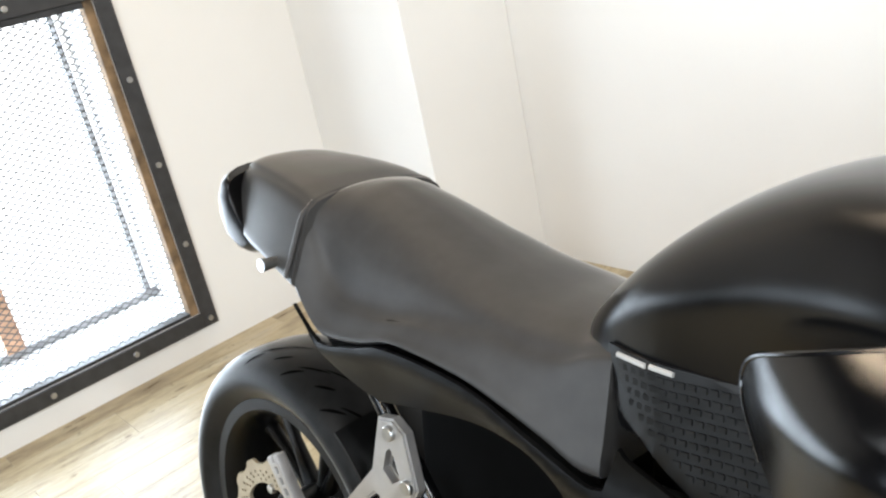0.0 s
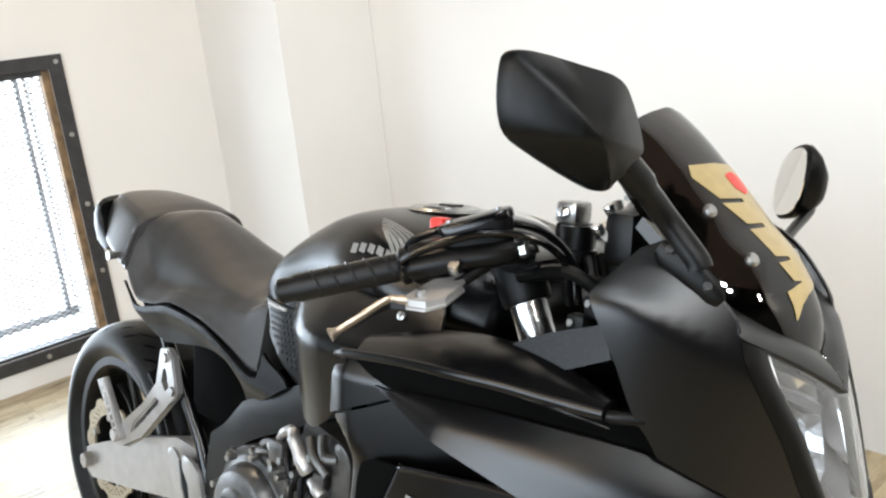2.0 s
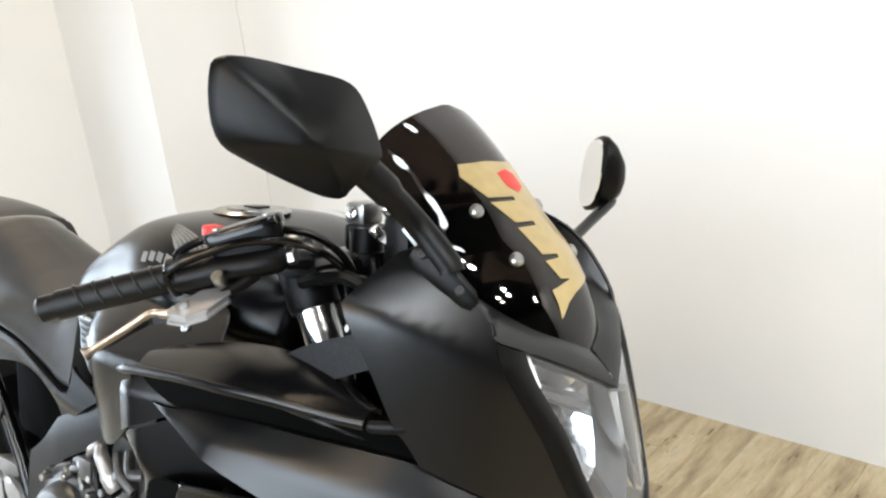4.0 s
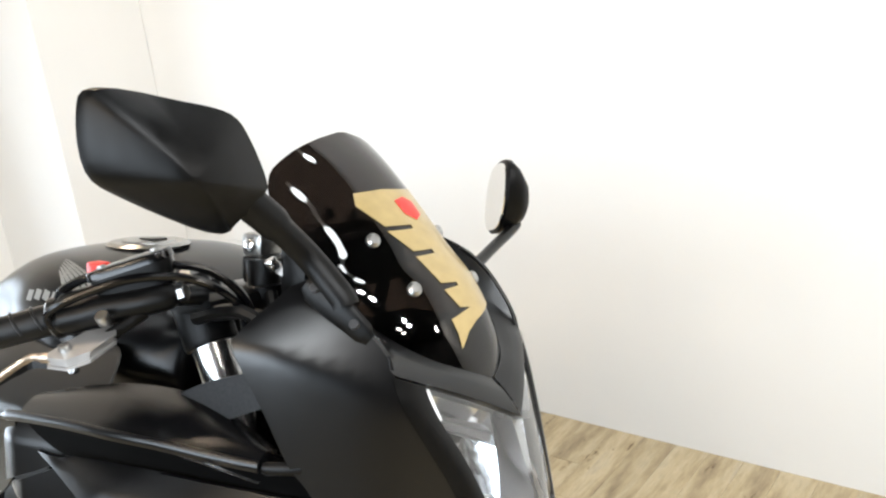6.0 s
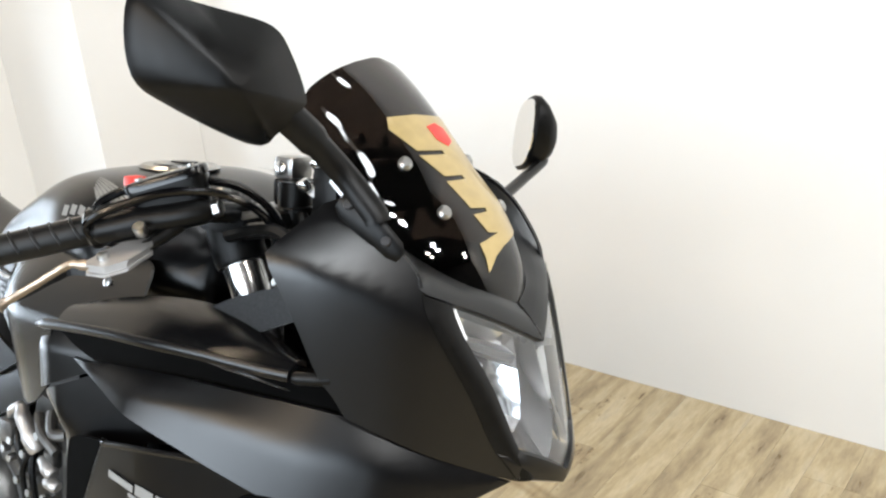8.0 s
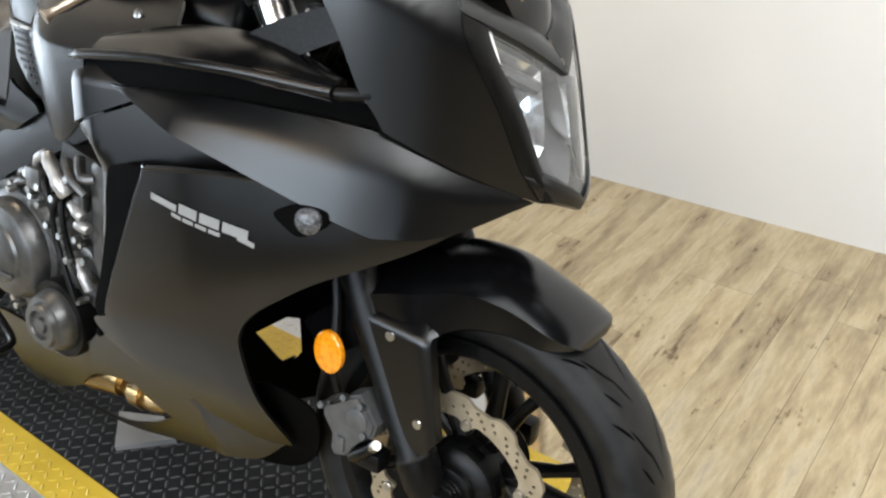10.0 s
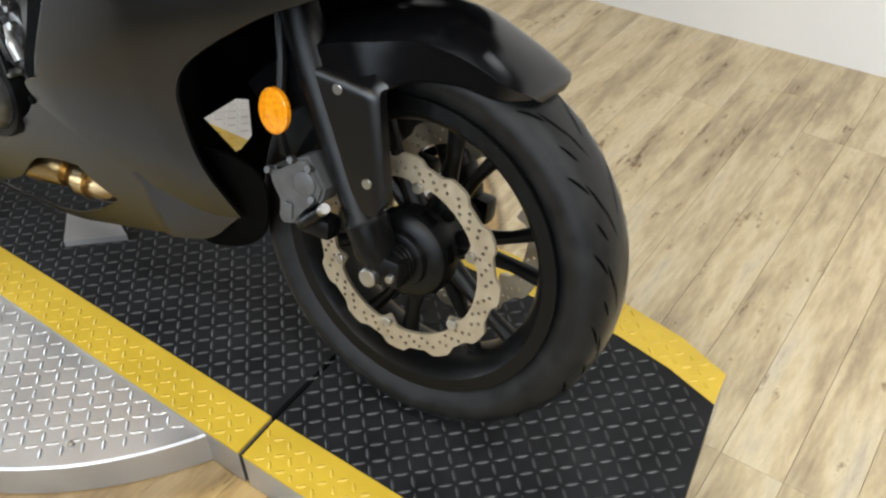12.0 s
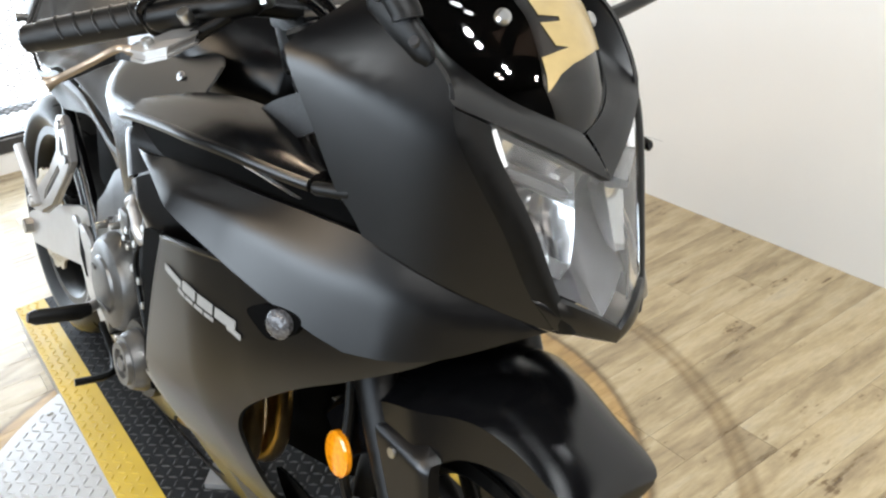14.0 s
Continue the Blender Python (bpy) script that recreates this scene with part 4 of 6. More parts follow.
for s in (-1, 1):
    edge = (0.992, 0.965, 0.945, 0.925, 0.905, 0.889, 0.875, 0.862)
    rim = spline([(screen_at(screen_y(s, z), z) + 0.001, screen_y(s, z), z) for z in edge], 4)
    out = [(x, s * side_skin(s)(x, z), z) for x, z in ((0.662, 0.972), (0.684, 0.956), (0.705, 0.933), (0.7245, 0.908))]
    out = spline(out + [face(s, brow_low(u), u, 0.005 * min(1, u * 8)) for u in (0.015, 0.22, 0.6, 1.0)], 4)
    rows = [[a.lerp(b, t) + Vector((0.0018, 0, 0.0018)) * math.sin(math.pi * min(1, t / 0.9)) ** 0.7 for a, b in zip(out, rim)] for t in (0, 0.04, 0.3, 0.55, 0.6, 0.8, 0.96, 1.0)]
    rows = [[p + Vector((-0.012, 0, -0.004)) for p in out]] + rows + [[p + Vector((-0.008, 0, -0.012)) for p in rim]]
    part("brow", loft(rows, closed=False), M_MATTE, bike, "matte black brow over the headlight", angle=30)
rings = []
for i in range(41):
    z = 0.862 + (1.108 - 0.862) * (i / 40)
    rings.append([(screen_at(screen_y(u, z), z), screen_y(u, z), z) for u in [-1 + k / 14 for k in range(29)]])
bm = loft(rings, closed=False)
bmesh.ops.recalc_face_normals(bm, faces=bm.faces[:])
bmesh.ops.solidify(bm, geom=bm.faces[:], thickness=0.003)
screen = part("windscreen", bm, M_SMOKE, bike, "dark smoked windscreen with a gold strip", angle=50)
for py, pz in ((-0.077, 1.0), (-0.072, 0.955), (0.05, 0.997), (0.042, 0.951)):
    part("screen_bolt", disc((screen_at(py, pz) - 0.001, py, pz), (0.75, 0.4 if py > 0 else -0.4, 0.5), 0.0075, 0.006, 16, None, 0.4), M_STEEL, screen, "bright domed screen bolt")


def screen_film(name, yz, m, label):
    """A thin film that follows the screen's curve."""
    bm = bmesh.new()
    vs = [bm.verts.new((0, y, z)) for y, z in yz]
    bmesh.ops.triangle_fill(bm, use_beauty=True, use_dissolve=False, edges=[bm.edges.new((vs[i], vs[(i + 1) % len(vs)])) for i in range(len(vs))])
    for axis, lo, hi, step in ((1, -0.09, 0.06, 0.006), (2, 0.88, 1.06, 0.012)):
        g = lo
        while g < hi:
            co, no = [0, 0, 0], [0, 0, 0]
            co[axis], no[axis] = g, 1
            bmesh.ops.bisect_plane(bm, geom=bm.verts[:] + bm.edges[:] + bm.faces[:], plane_co=co, plane_no=no)
            g += step
    for v in bm.verts:
        v.co.x = screen_at(v.co.y, v.co.z) + 0.0016
    bmesh.ops.recalc_face_normals(bm, faces=bm.faces[:])
    bmesh.ops.solidify(bm, geom=bm.faces[:], thickness=0.0005)
    return part(name, bm, m, screen, label, angle=60)


screen_film("gold_strip", [(-0.072, 1.034), (-0.066, 1.046), (-0.03, 1.049), (0.03, 1.046), (0.04, 1.0), (0.04, 0.955), (0.036, 0.928), (0.02, 0.929), (0.0, 0.926), (-0.02, 0.921), (-0.036, 0.913), (-0.051, 0.898),
                           (-0.05, 0.912), (-0.051, 0.926), (-0.033, 0.931), (-0.02, 0.934), (-0.034, 0.9355), (-0.042, 0.953), (-0.02, 0.9545), (-0.02, 0.958), (-0.041, 0.959), (-0.046, 0.984), (-0.018, 0.985), (-0.018, 0.989), (-0.044, 0.989),
                           (-0.058, 1.009), (-0.024, 1.0095), (-0.024, 1.0135), (-0.057, 1.0135)], M_GOLD, "notched gold film strip")
screen_film("red_spot", [(-0.024, 1.037), (-0.008, 1.04), (0.004, 1.034), (0.004, 1.021), (-0.01, 1.017), (-0.022, 1.024)], M_RED, "small red film spot").location = (0.0009, 0, 0.0004)

# ---- mirrors ----
OUT_C = (0.297, 1.071)


def mirror(s, x0, ring_yz, arm, label):
    """A wedge-shaped housing whose facets meet low on its front, with the glass behind."""
    pts = [tuple(p)[:2] for p in spline([(a, b, 0) for a, b in ring_yz], 4, True)]
    mid = (sum(p[0] for p in pts) / len(pts), sum(p[1] for p in pts) / len(pts))

    def slant(x, y, z):
        """The inner end stands further forward than the outer."""
        t = (0.366 - y) / 0.18
        return (x + 0.004 + 0.044 * t, s * (y + 0.001 + 0.045 * t), z + 0.003 * t)
    rings = []
    for k, dx, c in ((0.92, -0.012, mid), (1.0, -0.010, mid), (1.0, -0.002, mid), (0.97, 0.004, mid), (0.6, 0.0235, OUT_C), (0.25, 0.038, OUT_C), (0.06, 0.0425, OUT_C)):
        rings.append([slant(x0 + dx, c[0] + (y - c[0]) * k, c[1] + (z - c[1]) * k) for y, z in pts])
    body = part("mirror", loft(rings), M_PLASTIC, bike, label, angle=40)
    part("mirror_glass", loft([[slant(x0 - 0.0125 - e, mid[0] + (y - mid[0]) * 0.86, mid[1] + (z - mid[1]) * 0.86) for y, z in pts] for e in (0.0, 0.0015)]), M_MIRROR, body, "clean rear-view mirror glass")
    part("mirror_arm", tube(spline(arm, 5), [0.016] * 6 + [0.013] * (5 * (len(arm) - 1) - 5), 12, 0.7), M_PLASTIC, body)
    return body


def folded_mirror(c, n, label):
    """The far mirror, turned inwards so that its glass looks across the bike."""
    c, n = Vector(c), Vector(n).normalized()
    u = Vector((0, 0, 1)).cross(n).normalized()
    v = n.cross(u)

    def ring(k, d, shift=0.0):
        out = []
        for i in range(40):
            a = 2 * math.pi * i / 40
            cu, sv = math.cos(a), math.sin(a)
            out.append(c + n * -d + u * (0.044 * k * math.copysign(abs(cu) ** 0.75, cu) + shift) + v * (0.05 * k * math.copysign(abs(sv) ** 0.85, sv) + 0.016 * k * cu - shift * 0.4))
        return out
    body = part("mirror", loft([ring(0.92, 0.0), ring(1.0, 0.003), ring(1.0, 0.009), ring(0.86, 0.020, 0.006), ring(0.52, 0.034, 0.012), ring(0.15, 0.041, 0.014)]), M_PLASTIC, bike, label, angle=40)
    part("mirror_glass", loft([ring(0.9, -0.0005), ring(0.9, -0.002)]), M_MIRROR, body, "clean rear-view mirror glass")
    part("mirror_arm", tube(spline([c - n * 0.018 - v * 0.03, (0.612, 0.282, 0.982), (0.622, 0.215, 0.963), (0.636, 0.145, 0.948), (0.65, 0.085, 0.94)], 5), [0.011] * 6 + [0.0095] * 15, 12, 0.8), M_PLASTIC, body)
    return body


OUT = [(0.366, 1.122), (0.35, 1.141), (0.272, 1.132), (0.222, 1.122), (0.2, 1.10), (0.182, 1.065), (0.186, 1.052), (0.218, 1.03), (0.24, 1.024), (0.325, 1.056), (0.36, 1.078)]
mirror(-1, 0.608, OUT, [(0.648, -0.243, 1.052), (0.654, -0.216, 1.03), (0.665, -0.185, 0.998), (0.69, -0.172, 0.965), (0.695, -0.17, 0.955)], "black plastic rear-view mirror on a slim arm")
folded_mirror((0.588, 0.272, 1.02), (-0.66, -0.75, 0.06), "black rear-view mirror turned inwards on its arm")
mount = part("mirror_foot", tube([(0.656, -0.181, 0.972), (0.662, -0.178, 0.968), (0.685, -0.170, 0.951), (0.706, -0.160, 0.929), (0.712, -0.157, 0.923)], [0.007, 0.013, 0.0145, 0.012, 0.006], 14, 0.4), M_PLASTIC, bike, "black mirror foot with two bolts")
for bx, by, bz in ((0.669, -0.181, 0.969), (0.702, -0.166, 0.937)):
    part("foot_bolt", disc((bx, by, bz), (0.3, -0.8, 0.6), 0.0048, 0.005, 12), M_FRAME, mount)

# ---- tank ----
tank_top = ease([-0.135, -0.12, -0.09, -0.05, 0.0, 0.06, 0.12, 0.2, 0.28, 0.34, 0.40], [0.79, 0.814, 0.843, 0.877, 0.911, 0.937, 0.949, 0.952, 0.942, 0.922, 0.885])
tank_wide = ease([-0.135, -0.12, -0.09, -0.03, 0.05, 0.12, 0.18, 0.26, 0.32, 0.40], [0.075, 0.095, 0.118, 0.138, 0.15, 0.168, 0.188, 0.195, 0.175, 0.12])
tank_side = ease([-0.135, -0.09, -0.05, 0.016, 0.086, 0.19, 0.27, 0.4], [0.775, 0.81, 0.84, 0.858, 0.872, 0.876, 0.866, 0.83])
tank_low = ease([-0.135, -0.05, 0.05, 0.4], [0.70, 0.665, 0.655, 0.70])


def tank_half(x):
    zt, w, zs, zb = tank_top(x), tank_wide(x), tank_side(x), tank_low(x)
    h = max(0.004, zt - zs)
    zb = min(zb, zs - 0.14)
    q = min(1, max(0, (x + 0.02) / 0.16))
    flat = 1 - 0.55 * q * q * (3 - 2 * q)
    low = 1 - 0.22 * q
    return [(0, zt), (0.3 * w, zt - 0.03 * h * flat), (0.58 * w, zt - 0.15 * h * flat), (0.84 * w, zt - 0.46 * h * flat), (0.97 * w, zs + 0.06 * h + 0.2 * h * (1 - flat)), (w, zs - 0.012), ((0.965 - 0.07 * q) * w, zs - 0.035), (0.93 * w * low, zs - 0.075), (0.95 * w * low, zb + 0.03), (0.93 * w * low, zb)]


def tank_y(x, z):
    """Half width of the tank at a height on its side."""
    pts = [(p.y, p.z) for p in spline([(0, a, b) for a, b in tank_half(x)], 3)][12:]
    for (y0, z0), (y1, z1) in zip(pts, pts[1:]):
        if z1 <= z <= z0:
            return y0 + (y1 - y0) * (z0 - z) / max(1e-6, z0 - z1)
    return pts[0][0] if z > pts[0][1] else pts[-1][0]


def tank_ring(x):
    pts = spline([(0, a, b) for a, b in tank_half(x)], 3)
    return [(x, -p.y, p.z) for p in reversed(pts)] + [(x, p.y, p.z) for p in pts[1:]]


bm = loft([tank_ring(-0.135 + 0.535 * i / 60) for i in range(61)])
for k in range(14):
    bmesh.ops.smooth_vert(bm, verts=[v for v in bm.verts if -0.12 < v.co.x < 0.385], factor=0.5, use_axis_x=True, use_axis_y=True, use_axis_z=True)
tank = part("fuel_tank", bm, M_TANK, bike, "satin black fuel tank with pale wing emblem", angle=60)
cap = part("fuel_cap", revolve([(0.001, 0.0), (0.05, 0.0), (0.056, 0.004), (0.05, 0.008), (0.036, 0.007), (0.034, 0.01), (0.001, 0.011)], 40), M_STEEL, tank, "round brushed fuel filler cap")
cap.matrix_local = Matrix.Translation((0.195, 0, 0.948)) @ Matrix.Rotation(radians(90), 4, "X")
part("key_flap", boxed((0.19, -0.012, 0.957), (0.22, 0.012, 0.961), 0.002), M_PLASTIC, tank)


def tank_top_z(x, y):
    pts = [(p.y, p.z) for p in spline([(0, a, b) for a, b in tank_half(x)[:6]], 4)]
    for (y0, z0), (y1, z1) in zip(pts, pts[1:]):
        if y0 <= abs(y) <= y1:
            return z0 + (z1 - z0) * (abs(y) - y0) / max(1e-6, y1 - y0)
    return pts[-1][1]


for s in (-1, 1):
    pad = part("knee_pad", panel([(-0.08, 0.786, 1), (0.055, 0.781, 1), (0.087, 0.742), (0.108, 0.69), (0.09, 0.668, 1), (0.02, 0.666, 1), (-0.04, 0.709), (-0.074, 0.733)], lambda x, z: tank_y(x, z) + 0.006, 0.004, 0.014, s, 0.0015), M_GRIP, tank, "studded black rubber knee pad")
    bm = bmesh.new()
    for i in range(10):
        for j in range(16):
            x, z = -0.062 + 0.0095 * j + 0.0025 * i, 0.767 - 0.0098 * i + 0.0002 * j
            if x > 0.043 + 0.55 * (0.775 - z) or z < 0.742 - 0.7 * (x + 0.07):
                continue
            y = tank_y(x, z) + 0.006
            box(bm, (x, min(s * (y - 0.001), s * (y + 0.0012)), z), (x + 0.0072, max(s * (y - 0.001), s * (y + 0.0012)), z + 0.0052))
    tagged(part("pad_studs", bm, M_GRIP, pad, "raised rubber studs", smooth=False), kind="stuff")
    for x0, x1 in ((-0.068, -0.036), (-0.031, -0.008)):
        bm = bmesh.new()
        sweep(bm, [(x0, s * (tank_y(x0, 0.779) + 0.0068), 0.7795), (x1, s * (tank_y(x1, 0.779) + 0.0068), 0.7785)], 0.0026, 6)
        part("pad_mark", bm, M_WHITE, pad, "small pale lettering bar")
    # wing emblem and a row of plain bars, as thin films on the tank
    for k in range(6):
        x0 = 0.200 + 0.006 * k
        y0 = 0.128 + 0.0055 * k
        x1 = 0.292 - 0.002 * k
        bm = bmesh.new()
        n = 8
        lo, hi = [], []
        for i in range(n + 1):
            t = i / n
            x = x0 + (x1 - x0) * t
            a, b = (y0 + 0.02 * t, y0 + 0.02 * t + 0.0042 * min(1, 0.3 + 2 * t))
            lo.append(bm.verts.new((x, s * a, tank_top_z(x, a) + 0.0012)))
            hi.append(bm.verts.new((x, s * b, tank_top_z(x, b) + 0.0012)))
        for i in range(n):
            bm.faces.new((lo[i], lo[i + 1], hi[i + 1], hi[i]))
        bmesh.ops.solidify(bm, geom=bm.faces[:], thickness=0.0006)
        part("wing_feather", bm, M_WHITE, tank, "pale wing emblem feather")
    for k in range(5):
        x0 = 0.195 + 0.017 * k
        bm = bmesh.new()
        vs = []
        for x, y in ((x0, 0.180), (x0 + 0.0125, 0.181), (x0 + 0.0125, 0.176), (x0, 0.175)):
            vs.append(bm.verts.new((x, s * y, tank_top_z(x, y) + 0.0014)))
        bm.faces.new(vs)
        bmesh.ops.solidify(bm, geom=bm.faces[:], thickness=0.0006)
        part("emblem_bar", bm, M_WHITE, tank, "plain pale bar")
    shroud_f = lambda x, z: 0.152 + 0.094 * math.sin(math.pi / 2 * min(1, max(0, (0.876 - z) / 0.085))) * math.sin(math.pi / 2 * min(1, max(0, (x - 0.055) / 0.155))) ** 0.8 - 0.12 * max(0, 0.79 - z)
    shroud = part("tank_shroud", panel([(0.066, 0.806), (0.076, 0.825), (0.1, 0.836), (0.146, 0.85), (0.195, 0.861), (0.24, 0.866), (0.32, 0.868), (0.372, 0.86), (0.42, 0.826), (0.5, 0.807), (0.655, 0.803, 1), (0.5, 0.806), (0.30, 0.797), (0.27, 0.775), (0.262, 0.73), (0.225, 0.69), (0.19, 0.668), (0.155, 0.668, 1), (0.124, 0.722), (0.094, 0.758), (0.073, 0.786)],
                                       shroud_f, 0.004, 0.012, s), M_SHROUD, bike, "satin black side shroud below the tank")
    hem = spline([(x, 0, z) for x, z in ((0.24, 0.866), (0.195, 0.861), (0.146, 0.85), (0.1, 0.836), (0.076, 0.825), (0.066, 0.806), (0.073, 0.786), (0.094, 0.758))], 4)
    part("shroud_hem", tube([(p.x, s * (shroud_f(p.x, p.z) - 0.0015), p.z) for p in hem], 0.0026, 8), M_SHROUD, shroud)
    part("shroud_screw", disc((0.329, s * shroud_f(0.329, 0.843), 0.843), (0, s, 0.3), 0.006, 0.004, 12), M_STEEL, shroud)
    part("inner_plate", panel([(0.485, 0.838, 1), (0.53, 0.86), (0.604, 0.885, 1), (0.62, 0.853, 1), (0.548, 0.822, 1), (0.50, 0.80, 1)], lambda x, z: 0.19 + 0.15 * (0.87 - z), 0.003, 0.03, s), M_CARBON, bike, "dark flat inner cover plate")

# ---- seats and tail ----
def cushion(x, zt, wt, zs, w, zb):
    """A seat section: a crowned top that falls to a shoulder (wt, zs), then a steep side to (w, zb)."""
    d, h = zt - zs, zs - zb
    half = [(0, zt), (0.3 * wt, zt - 0.04 * d), (0.6 * wt, zt - 0.18 * d), (0.85 * wt, zt - 0.52 * d), (wt - 0.006, zs + 0.05 * d + 0.001), (wt + 0.004, zs - 0.006), (wt + 0.35 * (w - wt) + 0.002, zs - 0.35 * h), (wt + 0.75 * (w - wt), zs - 0.72 * h), (w, zb), (0.9 * w, zb - 0.006)]
    pts = spline([(0, a, b) for a, b in half], 3)
    return [(x, -p.y, p.z) for p in reversed(pts)] + [(x, p.y, p.z) for p in pts[1:]]


seat_top = ease([-0.552, -0.54, -0.50, -0.465, -0.406, -0.35, -0.28, -0.20, -0.13, -0.09, -0.05], [0.867, 0.874, 0.876, 0.868, 0.848, 0.826, 0.801, 0.783, 0.781, 0.79, 0.792])
seat_flat = ease([-0.552, -0.5, -0.42, -0.34, -0.25, -0.15, -0.08, -0.05], [0.112, 0.116, 0.12, 0.12, 0.118, 0.117, 0.118, 0.118])
seat_edge = ease([-0.552, -0.535, -0.503, -0.46, -0.397, -0.321, -0.237, -0.185, -0.15, -0.1, -0.05], [0.842, 0.828, 0.775, 0.753, 0.752, 0.760, 0.760, 0.752, 0.752, 0.768, 0.778])
seat_wide = ease([-0.552, -0.5, -0.42, -0.34, -0.25, -0.15, -0.08, -0.05], [0.14, 0.146, 0.148, 0.148, 0.146, 0.143, 0.142, 0.137])
seat_low = ease([-0.552, -0.538, -0.475, -0.42, -0.35, -0.25, -0.197, -0.14, -0.095, -0.05], [0.785, 0.765, 0.712, 0.716, 0.730, 0.718, 0.702, 0.681, 0.664, 0.668])
xs = [-0.552 + 0.474 * i / 44 for i in range(45)]
rider = part("rider_seat", loft([cushion(x, seat_top(x), seat_flat(x), seat_edge(x), seat_wide(x), seat_low(x)) for x in xs]), M_SEAT, bike, "black vinyl rider seat", angle=70)
pil_top = ease([-0.775, -0.76, -0.72, -0.66, -0.58, -0.535], [0.878, 0.893, 0.9, 0.896, 0.884, 0.87])
pil_wide = ease([-0.775, -0.75, -0.70, -0.6, -0.535], [0.07, 0.088, 0.108, 0.135, 0.147])
pil_low = ease([-0.775, -0.7, -0.6, -0.535], [0.84, 0.80, 0.782, 0.765])
xs = [-0.775 + 0.24 * i / 22 for i in range(23)]
part("pillion_seat", loft([cushion(x, pil_top(x), pil_wide(x) * 0.74, pil_top(x) - 0.016, pil_wide(x), pil_low(x)) for x in xs]), M_SEAT, bike, "black vinyl pillion seat", angle=70)
part("seat_piping", tube([Vector((-0.543, p[1] * 1.006, p[2] + 0.0025)) for p in cushion(-0.543, 0.868, 0.112, 0.848, 0.147, 0.77)[3:-3]], 0.0035, 8), M_SEAT, rider)
tail_ridge = ease([-0.55, -0.485, -0.42, -0.36, -0.245, -0.167, -0.095, 0.01], [0.755, 0.695, 0.702, 0.712, 0.702, 0.676, 0.647, 0.635])
part("seat_base", loft([[(x, -0.128, seat_low(x) + 0.02), (x, 0.128, seat_low(x) + 0.02), (x, 0.124, seat_low(x) - 0.03), (x, -0.124, seat_low(x) - 0.03)] for x in [-0.548 + 0.46 * i / 16 for i in range(17)]]), M_DARK, bike, smooth=False)
for s in (-1, 1):
    part("tail_side", panel([(-0.53, 0.742), (-0.485, 0.703), (-0.42, 0.71), (-0.36, 0.721), (-0.245, 0.711), (-0.167, 0.684), (-0.095, 0.656), (-0.07, 0.656, 1), (-0.056, 0.70, 1), (-0.044, 0.69), (0.0, 0.672), (0.012, 0.66, 1), (-0.05, 0.625), (-0.112, 0.602, 1), (-0.126, 0.642), (-0.167, 0.667), (-0.245, 0.668), (-0.33, 0.655), (-0.395, 0.645, 1), (-0.46, 0.672)],
                            lambda x, z: 0.146 + 0.006 * math.exp(-((z - tail_ridge(x)) / 0.02) ** 2) - 0.18 * max(0, tail_ridge(x) - z), 0.006, 0.01, s), M_PLASTIC, bike, "matte black tail side panel")
    part("strap_bolt", tube([(-0.58, s * 0.13, 0.785), (-0.58, s * 0.16, 0.785)], [0.006, 0.009], 12), M_STEEL, bike)
rows = []
for u in (-1, -0.985, -0.94, -0.86, -0.7, -0.5, -0.25, 0, 0.25, 0.5, 0.7, 0.86, 0.94, 0.985, 1):
    e = 1 - abs(u) ** 3
    r = 0.62 + 0.38 * (1 - abs(u) ** 8) ** 0.5
    rows.append([(-0.735 + (x + 0.735) * r - 0.035 * (1 - u * u), 0.108 * u, 0.825 + (z - 0.825) * (0.9 + 0.1 * e) * (0.4 + 0.6 * r)) for x, z in ((-0.668, 0.775), (-0.69, 0.764), (-0.715, 0.766), (-0.75, 0.785), (-0.768, 0.82), (-0.768, 0.855), (-0.752, 0.88), (-0.735, 0.888), (-0.725, 0.88), (-0.725, 0.855), (-0.705, 0.82))])
part("tail_cowl", loft(rows), M_MATTE, bike, "matte black tail cowl behind the pillion seat", angle=50)
part("tail_under", loft([[(-0.80, -0.05, 0.80), (-0.80, 0.05, 0.80), (-0.80, 0.05, 0.85), (-0.80, -0.05, 0.85)], [(-0.55, -0.08, 0.74), (-0.55, 0.08, 0.74), (-0.55, 0.1, 0.79), (-0.55, -0.1, 0.79)], [(-0.1, -0.1, 0.65), (-0.1, 0.1, 0.65), (-0.1, 0.12, 0.70), (-0.1, -0.12, 0.70)]]), M_DARK, bike, smooth=False)

